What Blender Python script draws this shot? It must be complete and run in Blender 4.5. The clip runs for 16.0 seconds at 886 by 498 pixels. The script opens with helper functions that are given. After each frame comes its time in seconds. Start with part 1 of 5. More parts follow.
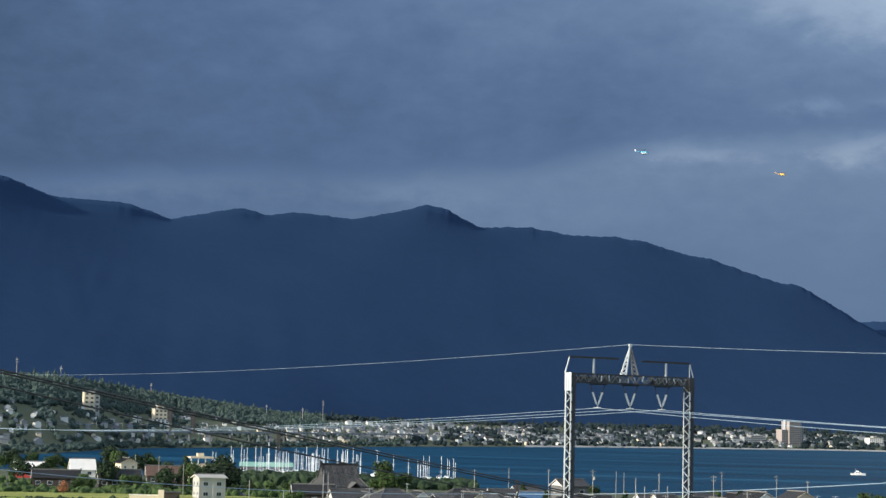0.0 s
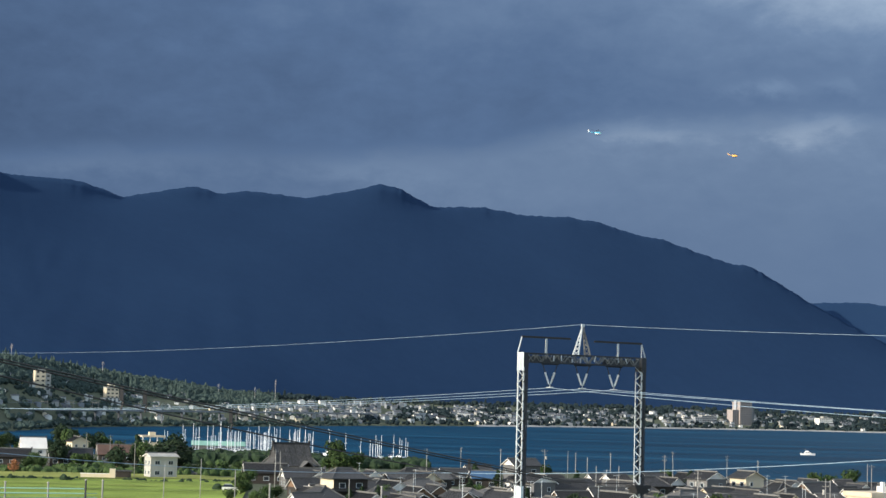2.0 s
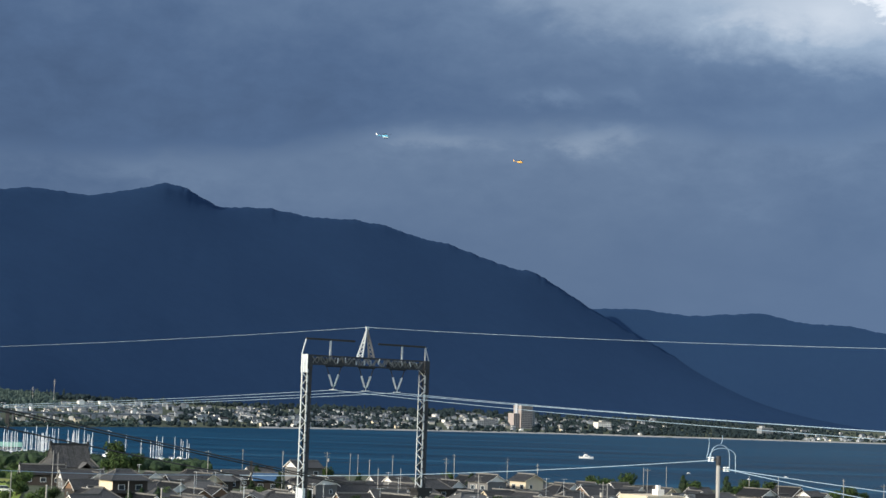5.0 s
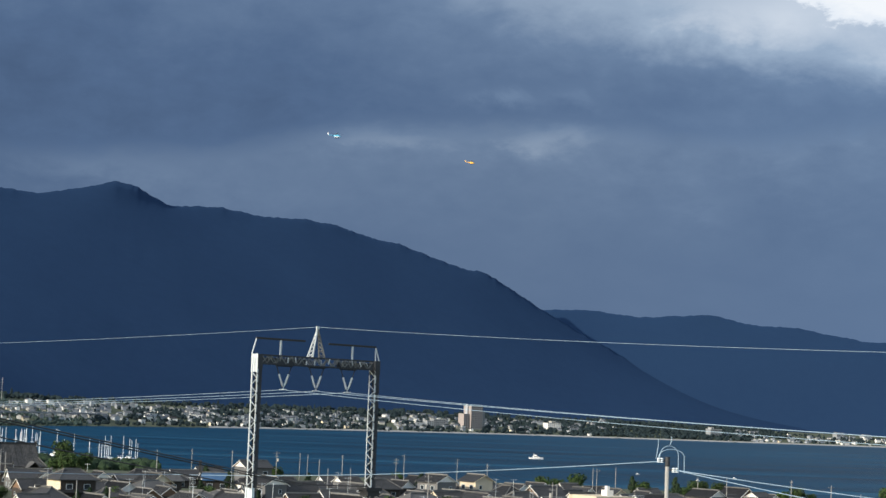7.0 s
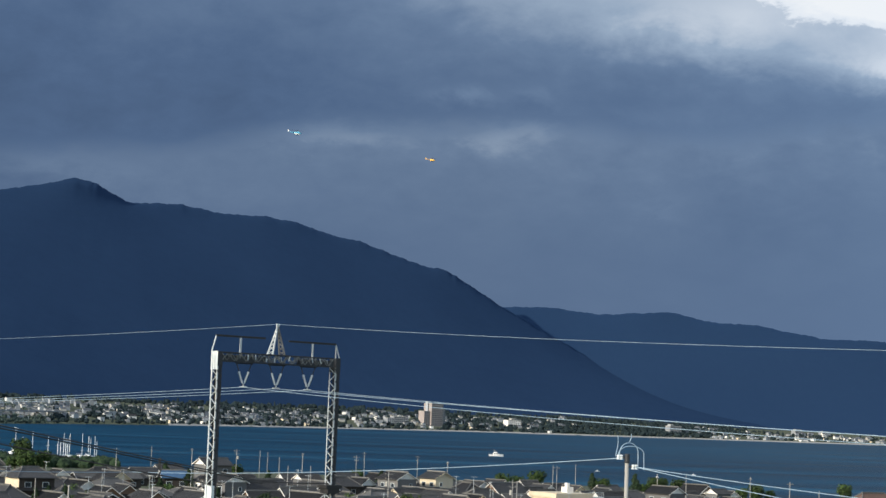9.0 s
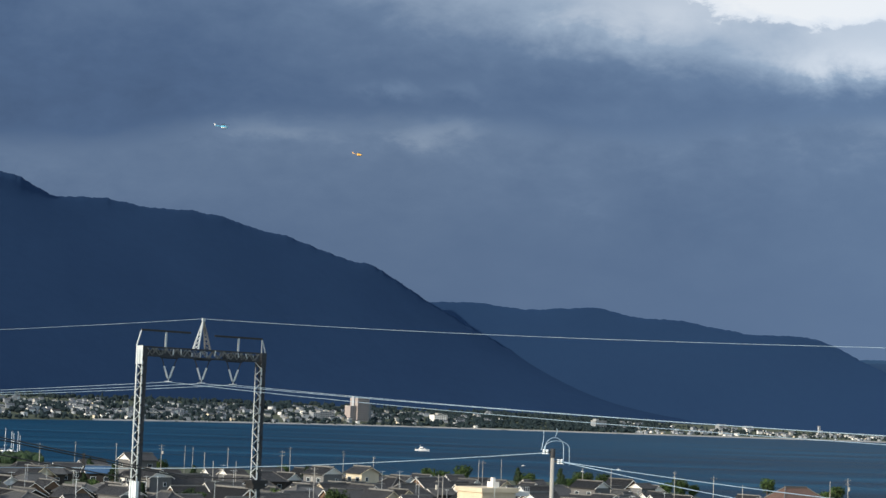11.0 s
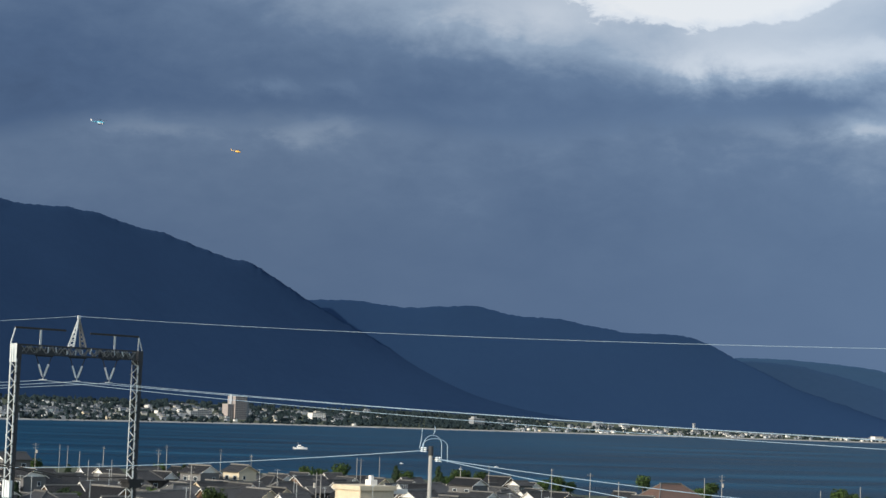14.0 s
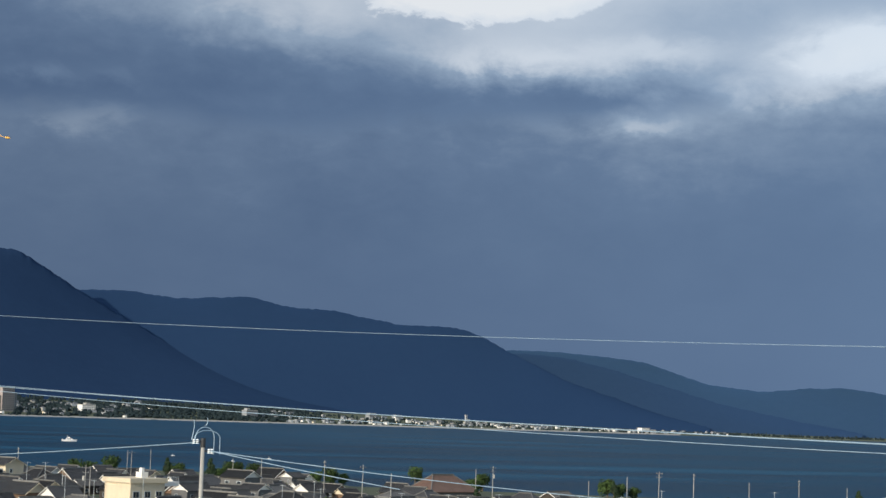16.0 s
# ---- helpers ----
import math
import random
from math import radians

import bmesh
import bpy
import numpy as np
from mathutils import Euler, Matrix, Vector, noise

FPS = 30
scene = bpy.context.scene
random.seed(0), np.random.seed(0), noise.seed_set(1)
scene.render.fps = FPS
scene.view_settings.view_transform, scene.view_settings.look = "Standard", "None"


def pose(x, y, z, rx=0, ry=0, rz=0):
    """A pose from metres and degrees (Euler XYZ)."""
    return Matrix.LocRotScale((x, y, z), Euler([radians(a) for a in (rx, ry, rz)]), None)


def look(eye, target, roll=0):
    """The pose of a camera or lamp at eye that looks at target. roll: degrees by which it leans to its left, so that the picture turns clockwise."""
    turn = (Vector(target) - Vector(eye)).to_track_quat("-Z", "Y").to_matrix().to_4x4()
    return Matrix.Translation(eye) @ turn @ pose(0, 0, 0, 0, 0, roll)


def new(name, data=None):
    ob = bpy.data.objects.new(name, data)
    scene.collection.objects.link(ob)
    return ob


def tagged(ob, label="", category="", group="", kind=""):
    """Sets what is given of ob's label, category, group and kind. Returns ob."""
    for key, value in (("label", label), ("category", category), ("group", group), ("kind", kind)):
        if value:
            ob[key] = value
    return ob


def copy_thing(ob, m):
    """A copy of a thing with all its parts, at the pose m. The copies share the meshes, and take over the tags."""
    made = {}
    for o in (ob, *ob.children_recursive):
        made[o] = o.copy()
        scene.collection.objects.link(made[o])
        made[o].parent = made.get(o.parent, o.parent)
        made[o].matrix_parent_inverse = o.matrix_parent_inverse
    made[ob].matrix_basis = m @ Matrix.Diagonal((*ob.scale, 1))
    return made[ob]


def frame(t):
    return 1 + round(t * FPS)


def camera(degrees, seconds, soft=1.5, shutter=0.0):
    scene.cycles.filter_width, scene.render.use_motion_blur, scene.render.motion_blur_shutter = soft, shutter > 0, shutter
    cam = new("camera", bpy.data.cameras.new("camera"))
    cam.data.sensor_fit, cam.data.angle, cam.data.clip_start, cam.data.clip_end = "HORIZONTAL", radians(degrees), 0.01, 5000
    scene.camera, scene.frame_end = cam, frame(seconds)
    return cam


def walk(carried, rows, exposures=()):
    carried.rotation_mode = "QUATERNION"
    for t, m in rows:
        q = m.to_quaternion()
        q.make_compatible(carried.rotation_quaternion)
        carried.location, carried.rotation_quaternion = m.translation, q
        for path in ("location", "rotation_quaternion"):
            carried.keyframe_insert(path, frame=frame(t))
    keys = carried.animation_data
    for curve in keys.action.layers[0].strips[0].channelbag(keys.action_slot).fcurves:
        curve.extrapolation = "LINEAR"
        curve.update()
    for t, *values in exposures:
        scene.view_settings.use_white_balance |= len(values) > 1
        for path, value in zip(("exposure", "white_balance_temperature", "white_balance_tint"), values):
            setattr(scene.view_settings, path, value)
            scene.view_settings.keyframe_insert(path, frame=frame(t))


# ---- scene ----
H = 23.0
cam = camera(26.73, 16.0, soft=1.5)
# seconds, yaw, pitch, roll of the hand-held pan from one standpoint on the hillside
ROWS = [
    (0.0, 0.0, 5.466, -1.414), (0.5, -0.624, 5.030, -1.367), (1.0, -1.150, 4.750, -1.339), (1.5, -1.347, 4.812, -1.414),
    (2.0, -1.455, 4.876, -1.553), (2.5, -1.745, 4.978, -1.866), (3.0, -2.806, 5.129, -2.177), (3.5, -4.122, 5.205, -2.198),
    (4.0, -5.814, 5.238, -2.191), (4.5, -7.170, 5.165, -2.043), (7.0, -9.617, 5.210, -2.151), (7.5, -9.908, 5.080, -2.150),
    (8.0, -10.088, 5.096, -2.143), (8.5, -10.461, 5.260, -2.142), (9.0, -10.833, 5.170, -2.082), (11.5, -13.902, 5.156, -2.213),
    (12.0, -14.719, 5.202, -2.308), (12.5, -15.163, 5.074, -2.081), (13.0, -15.356, 5.013, -2.103), (13.5, -15.885, 5.131, -2.018),
    (14.0, -16.817, 5.161, -1.954), (14.5, -18.116, 5.134, -1.797), (15.0, -20.362, 5.134, -2.113), (15.5, -22.600, 5.137, -2.180),
    (16.0, -23.744, 5.141, -1.936),
]
walk(cam, [(t, pose(0, 0, H, 90 + pitch, roll, yaw)) for t, yaw, pitch, roll in ROWS],
     exposures=[(0.0, 0.12), (2.5, 0.09), (4.5, -0.02), (7.0, -0.08), (9.0, -0.15), (12.0, -0.20), (16.0, -0.32)])

# ---- light: low afternoon sun from the far left, storm cloud over the hills ahead ----
SUN_AZ, SUN_EL = -119.0, 19.0
sun_way = Vector((math.sin(radians(SUN_AZ)) * math.cos(radians(SUN_EL)), math.cos(radians(SUN_AZ)) * math.cos(radians(SUN_EL)), math.sin(radians(SUN_EL))))
sun = new("sun", bpy.data.lights.new("sun", "SUN"))
sun.data.energy, sun.data.angle, sun.data.color = 4.6, radians(0.5), (1.0, 0.93, 0.81)
sun.matrix_world = look(sun_way * 500, (0, 0, 0))


class Nodes:
    """Short hand for building node trees."""

    def __init__(self, tree):
        self.tree = tree
        tree.nodes.clear()

    def add(self, kind, **sets):
        n = self.tree.nodes.new(kind)
        for k, v in sets.items():
            setattr(n, k, v)
        return n

    def plug(self, value, socket):
        if isinstance(value, bpy.types.NodeSocket):
            self.tree.links.new(value, socket)
        elif value is not None:
            socket.default_value = value

    def math(self, op, a, b=None, c=None, clamp=False):
        n = self.add("ShaderNodeMath", operation=op, use_clamp=clamp)
        for i, v in enumerate((a, b, c)):
            self.plug(v, n.inputs[i])
        return n.outputs[0]

    def noise(self, vector, scale, detail=4.0, rough=0.55, distort=0.0):
        n = self.add("ShaderNodeTexNoise")
        self.plug(vector, n.inputs["Vector"])
        n.inputs["Scale"].default_value, n.inputs["Detail"].default_value = scale, detail
        n.inputs["Roughness"].default_value, n.inputs["Distortion"].default_value = rough, distort
        return n.outputs["Fac"]

    def ramp(self, fac, stops):
        n = self.add("ShaderNodeValToRGB")
        while len(n.color_ramp.elements) < len(stops):
            n.color_ramp.elements.new(0.5)
        for e, (p, c) in zip(n.color_ramp.elements, stops):
            e.position, e.color = p, (*c, 1)
        self.plug(fac, n.inputs[0])
        return n.outputs[0]

    def mix(self, fac, a, b, blend="MIX"):
        n = self.add("ShaderNodeMix", data_type="RGBA", blend_type=blend)
        for v, i in ((fac, 0), (a, 6), (b, 7)):
            self.plug((*v, 1) if isinstance(v, tuple) and len(v) == 3 else v, n.inputs[i])
        return n.outputs[2]

    def combine(self, x, y, z=0.0):
        n = self.add("ShaderNodeCombineXYZ")
        for i, v in enumerate((x, y, z)):
            self.plug(v, n.inputs[i])
        return n.outputs[0]


def make_world():
    world = bpy.data.worlds.new("sky")
    scene.world = world
    world.use_nodes = True
    g = Nodes(world.node_tree)
    out = g.add("ShaderNodeOutputWorld")
    coords = g.add("ShaderNodeTexCoord").outputs["Generated"]
    sep = g.add("ShaderNodeSeparateXYZ")
    g.plug(coords, sep.inputs[0])
    x, y, z = sep.outputs
    az = g.math("MULTIPLY", g.math("ARCTAN2", x, y), 57.2958)
    el = g.math("MULTIPLY", g.math("ARCSINE", z), 57.2958)
    flat = g.combine(g.math("MULTIPLY", az, 0.072), g.math("MULTIPLY", el, 0.125))
    big = g.noise(flat, 1.9, 3.0, 0.5)
    fine = g.noise(flat, 5.5, 7.0, 0.6, 0.4)
    rag = g.noise(flat, 13.0, 6.0, 0.62)
    torn = g.math("ADD", g.math("MULTIPLY", fine, 0.6), g.math("MULTIPLY", rag, 0.4))
    # cloud edges are ragged: bend the sky's own angles
    az2 = g.math("ADD", az, g.math("MULTIPLY", g.math("SUBTRACT", fine, 0.5), 4.0))
    el2 = g.math("ADD", el, g.math("MULTIPLY", g.math("SUBTRACT", torn, 0.5), 1.9))

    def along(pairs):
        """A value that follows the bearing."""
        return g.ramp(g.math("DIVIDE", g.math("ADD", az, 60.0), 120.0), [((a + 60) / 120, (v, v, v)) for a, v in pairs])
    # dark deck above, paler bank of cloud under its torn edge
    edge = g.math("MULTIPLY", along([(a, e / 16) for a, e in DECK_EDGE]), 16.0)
    under = g.math("SUBTRACT", edge, el2)
    bank = g.add("ShaderNodeMapRange", interpolation_type="SMOOTHSTEP")
    g.plug(under, bank.inputs["Value"])
    bank.inputs["From Min"].default_value, bank.inputs["From Max"].default_value = -0.35, 0.5
    bank = bank.outputs[0]
    deep = g.math("EXPONENT", g.math("MULTIPLY", g.math("MAXIMUM", under, 0.0), -0.42))
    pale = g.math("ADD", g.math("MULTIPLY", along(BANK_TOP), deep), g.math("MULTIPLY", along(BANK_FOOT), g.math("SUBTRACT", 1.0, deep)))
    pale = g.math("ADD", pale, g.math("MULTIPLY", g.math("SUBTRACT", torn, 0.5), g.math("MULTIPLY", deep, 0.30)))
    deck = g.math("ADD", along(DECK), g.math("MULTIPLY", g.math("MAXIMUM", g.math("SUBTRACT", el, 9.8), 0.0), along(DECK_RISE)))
    deck = g.math("ADD", deck, g.math("MULTIPLY", g.math("SUBTRACT", torn, 0.5), 0.20))
    light = g.math("ADD", g.math("MULTIPLY", deck, g.math("SUBTRACT", 1.0, bank)), g.math("MULTIPLY", pale, bank))
    light = g.math("ADD", light, g.math("MULTIPLY", g.math("SUBTRACT", big, 0.5), 0.10))

    def spot(a, e, wa, we):
        u = g.math("DIVIDE", g.math("SUBTRACT", az2, a), wa)
        v = g.math("DIVIDE", g.math("SUBTRACT", el2, e), we)
        return g.math("ADD", g.math("MULTIPLY", u, u), g.math("MULTIPLY", v, v))
    for a, e, wa, we, amp in CLOUDS:
        light = g.math("ADD", light, g.math("MULTIPLY", g.math("EXPONENT", g.math("MULTIPLY", spot(a, e, wa, we), -1.0)), amp))
    # the torn gap with bright cloud behind it
    gap = g.math("MULTIPLY", g.math("SUBTRACT", 1.15, spot(24.4, 13.75, 4.7, 1.62)), 1.5, clamp=True)
    light = g.math("ADD", light, g.math("MULTIPLY", gap, 0.55))
    cloud = g.ramp(light, SKY_STOPS)
    cloud = g.mix(g.math("MULTIPLY", bank, 0.8), cloud, g.mix(1.0, cloud, (1.04, 1.0, 0.965), "MULTIPLY"))
    # bluer and clearer towards the lake's far end
    clear = g.math("MULTIPLY", g.math("SMOOTH_MIN", g.math("MAXIMUM", g.math("DIVIDE", g.math("SUBTRACT", az, 12.0), 26.0), 0.0), 1.0, 0.1), 0.5)
    tint = g.mix(clear, cloud, g.mix(1.0, cloud, (0.88, 1.05, 1.20), "MULTIPLY"))
    sky = g.add("ShaderNodeTexSky", sky_type="NISHITA", sun_disc=False, sun_elevation=radians(SUN_EL), sun_rotation=radians(SUN_AZ))
    bg_sky, bg_cloud, mixer = g.add("ShaderNodeBackground"), g.add("ShaderNodeBackground"), g.add("ShaderNodeMixShader")
    g.plug(sky.outputs[0], bg_sky.inputs[0])
    bg_sky.inputs[1].default_value = 0.24
    g.plug(tint, bg_cloud.inputs[0])
    ahead = g.math("ADD", g.math("MULTIPLY", y, 0.96), g.math("MULTIPLY", x, 0.28))
    cover = g.math("DIVIDE", g.math("ADD", ahead, 0.05), 0.35, clamp=True)
    g.plug(cover, mixer.inputs[0])
    g.tree.links.new(bg_sky.outputs[0], mixer.inputs[1])
    g.tree.links.new(bg_cloud.outputs[0], mixer.inputs[2])
    g.tree.links.new(mixer.outputs[0], out.inputs[0])


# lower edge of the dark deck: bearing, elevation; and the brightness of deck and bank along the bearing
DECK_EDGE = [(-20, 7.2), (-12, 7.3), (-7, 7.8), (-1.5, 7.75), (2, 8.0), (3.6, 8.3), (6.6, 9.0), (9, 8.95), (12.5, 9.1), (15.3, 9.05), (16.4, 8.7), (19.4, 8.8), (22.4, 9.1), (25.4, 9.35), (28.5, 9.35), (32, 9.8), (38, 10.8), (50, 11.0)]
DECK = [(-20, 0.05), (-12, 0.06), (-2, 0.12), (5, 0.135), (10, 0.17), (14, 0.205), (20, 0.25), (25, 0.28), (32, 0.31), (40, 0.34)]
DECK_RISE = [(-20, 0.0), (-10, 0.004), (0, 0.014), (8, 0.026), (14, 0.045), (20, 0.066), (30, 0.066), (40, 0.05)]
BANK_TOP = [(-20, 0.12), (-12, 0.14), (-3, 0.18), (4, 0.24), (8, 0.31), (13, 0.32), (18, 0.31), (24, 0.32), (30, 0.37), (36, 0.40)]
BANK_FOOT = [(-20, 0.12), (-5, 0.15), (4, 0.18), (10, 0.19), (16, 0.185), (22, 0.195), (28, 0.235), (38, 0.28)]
# thinner and thicker places in the cloud: bearing, elevation, widths in degrees, gain
CLOUDS = [
    (24.4, 13.2, 7.0, 1.9, 0.14), (26.8, 10.8, 3.2, 0.6, 0.19), (25.2, 11.2, 4.5, 0.7, 0.12), (30.4, 11.3, 2.2, 0.5, 0.14), (36.8, 11.4, 3.0, 1.0, 0.40), (33.6, 10.3, 2.6, 0.8, 0.14),
    (29.9, 9.2, 1.5, 0.34, 0.17), (16.5, 12.6, 3.5, 1.2, 0.07), (13.5, 10.0, 0.9, 0.3, 0.08), (34.0, 10.0, 4.0, 0.8, 0.08), (27.0, 12.0, 4.0, 0.8, 0.07), (17.5, 6.4, 4.0, 1.5, -0.02), (3.0, 6.9, 4.0, 1.0, 0.04), (31.5, 8.5, 3.5, 1.0, 0.06), (11.1, 9.9, 0.9, 0.26, 0.12), (13.1, 8.85, 1.0, 0.35, 0.06), (7.4, 8.45, 1.8, 0.4, 0.06), (12.3, 8.5, 1.2, 0.35, 0.04),
    (17.7, 6.6, 0.6, 0.5, 0.04), (-9.5, 7.2, 3.0, 0.4, 0.04), (-1.0, 7.2, 2.0, 0.35, 0.05), (18.8, 12.1, 2.6, 0.8, 0.12), (0.0, 13.0, 10.0, 1.4, 0.03), (12.0, 13.0, 4.0, 1.2, 0.08), (17.0, 10.3, 5.0, 0.8, -0.03), (27.5, 9.9, 3.5, 0.35, -0.03),
]
SKY_STOPS = [(0.0, (0.052, 0.090, 0.172)), (0.14, (0.090, 0.152, 0.276)), (0.30, (0.156, 0.236, 0.376)), (0.50, (0.35, 0.45, 0.59)), (0.72, (0.86, 0.90, 0.96)), (1.0, (0.97, 0.98, 1.0))]
make_world()

# ---- materials ----


def mat(name, color, rough=0.8, metal=0.0, vary=0.25, scale=0.6, fine=8.0, bump=0.2, per_object=0.0, spec=0.5, streak=1.0):
    """A painted, stony or leafy surface: colour varied at two scales and from thing to thing, with fine relief."""
    m = bpy.data.materials.new(name)
    m.use_nodes = True
    g = Nodes(m.node_tree)
    out, bsdf = g.add("ShaderNodeOutputMaterial"), g.add("ShaderNodeBsdfPrincipled")
    g.tree.links.new(bsdf.outputs[0], out.inputs[0])
    vec = g.add("ShaderNodeNewGeometry").outputs["Position"]
    if streak != 1.0:
        mp = g.add("ShaderNodeMapping")
        g.plug(vec, mp.inputs[0])
        mp.inputs["Scale"].default_value = (1, 1, streak)
        vec = mp.outputs[0]
    coarse, grain = g.noise(vec, scale, 4.0), g.noise(vec, fine, 4.0, 0.65)
    f = g.math("ADD", g.math("MULTIPLY", coarse, 0.6), g.math("MULTIPLY", grain, 0.4))
    if per_object:
        rnd = g.add("ShaderNodeObjectInfo").outputs["Random"]
        f = g.math("ADD", f, g.math("MULTIPLY", g.math("SUBTRACT", rnd, 0.5), per_object))
    lo = tuple(c * (1 - vary) for c in color)
    hi = tuple(min(1.0, c * (1 + vary)) for c in color)
    g.plug(g.ramp(f, [(0.28, lo), (0.72, hi)]), bsdf.inputs["Base Color"])
    bsdf.inputs["Roughness"].default_value, bsdf.inputs["Metallic"].default_value = rough, metal
    bsdf.inputs["Specular IOR Level"].default_value = spec
    if bump:
        b = g.add("ShaderNodeBump")
        b.inputs["Strength"].default_value, b.inputs["Distance"].default_value = bump, 0.6 / fine
        g.plug(grain, b.inputs["Height"])
        g.plug(b.outputs[0], bsdf.inputs["Normal"])
    return m


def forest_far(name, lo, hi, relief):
    """Forest seen from afar: colours hold haze, normals point mostly up to flatten sunlight."""
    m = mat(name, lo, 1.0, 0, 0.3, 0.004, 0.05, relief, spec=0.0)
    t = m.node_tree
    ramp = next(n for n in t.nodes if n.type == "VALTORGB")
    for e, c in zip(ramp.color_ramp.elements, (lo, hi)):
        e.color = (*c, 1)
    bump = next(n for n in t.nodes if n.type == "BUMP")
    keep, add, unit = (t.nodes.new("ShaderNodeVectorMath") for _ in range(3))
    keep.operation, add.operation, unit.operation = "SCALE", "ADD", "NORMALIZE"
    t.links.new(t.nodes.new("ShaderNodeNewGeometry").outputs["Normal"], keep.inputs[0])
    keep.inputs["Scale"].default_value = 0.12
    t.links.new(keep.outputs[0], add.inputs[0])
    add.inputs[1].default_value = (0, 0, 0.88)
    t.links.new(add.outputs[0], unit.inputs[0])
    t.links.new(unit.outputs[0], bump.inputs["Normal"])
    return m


def water_material():
    m = bpy.data.materials.new("lake_water")
    m.use_nodes = True
    g = Nodes(m.node_tree)
    out, bsdf = g.add("ShaderNodeOutputMaterial"), g.add("ShaderNodeBsdfPrincipled")
    g.tree.links.new(bsdf.outputs[0], out.inputs[0])
    pos = g.add("ShaderNodeNewGeometry").outputs["Position"]
    mp = g.add("ShaderNodeMapping")
    g.plug(pos, mp.inputs[0])
    mp.inputs["Rotation"].default_value, mp.inputs["Scale"].default_value = (0, 0, radians(14)), (0.14, 1.0, 1.0)
    gust = g.noise(mp.outputs[0], 0.012, 6.0, 0.58, 0.3)
    chop = g.noise(mp.outputs[0], 0.11, 5.0, 0.65)
    gust = g.math("ADD", g.math("MULTIPLY", gust, 0.78), g.math("MULTIPLY", chop, 0.22))
    ripple = g.noise(pos, 0.35, 5.0, 0.7)
    g.plug(g.ramp(gust, [(0.39, (0.001, 0.024, 0.054)), (0.47, (0.004, 0.041, 0.086)), (0.54, (0.007, 0.053, 0.106)), (0.62, (0.018, 0.084, 0.150))]), bsdf.inputs["Base Color"])
    g.plug(g.math("ADD", 0.22, g.math("MULTIPLY", gust, 0.45)), bsdf.inputs["Roughness"])
    bsdf.inputs["IOR"].default_value = 1.33
    bsdf.inputs["Specular IOR Level"].default_value = 0.02
    b = g.add("ShaderNodeBump")
    b.inputs["Strength"].default_value, b.inputs["Distance"].default_value = 0.8, 0.9
    g.plug(ripple, b.inputs["Height"])
    g.plug(b.outputs[0], bsdf.inputs["Normal"])
    return m


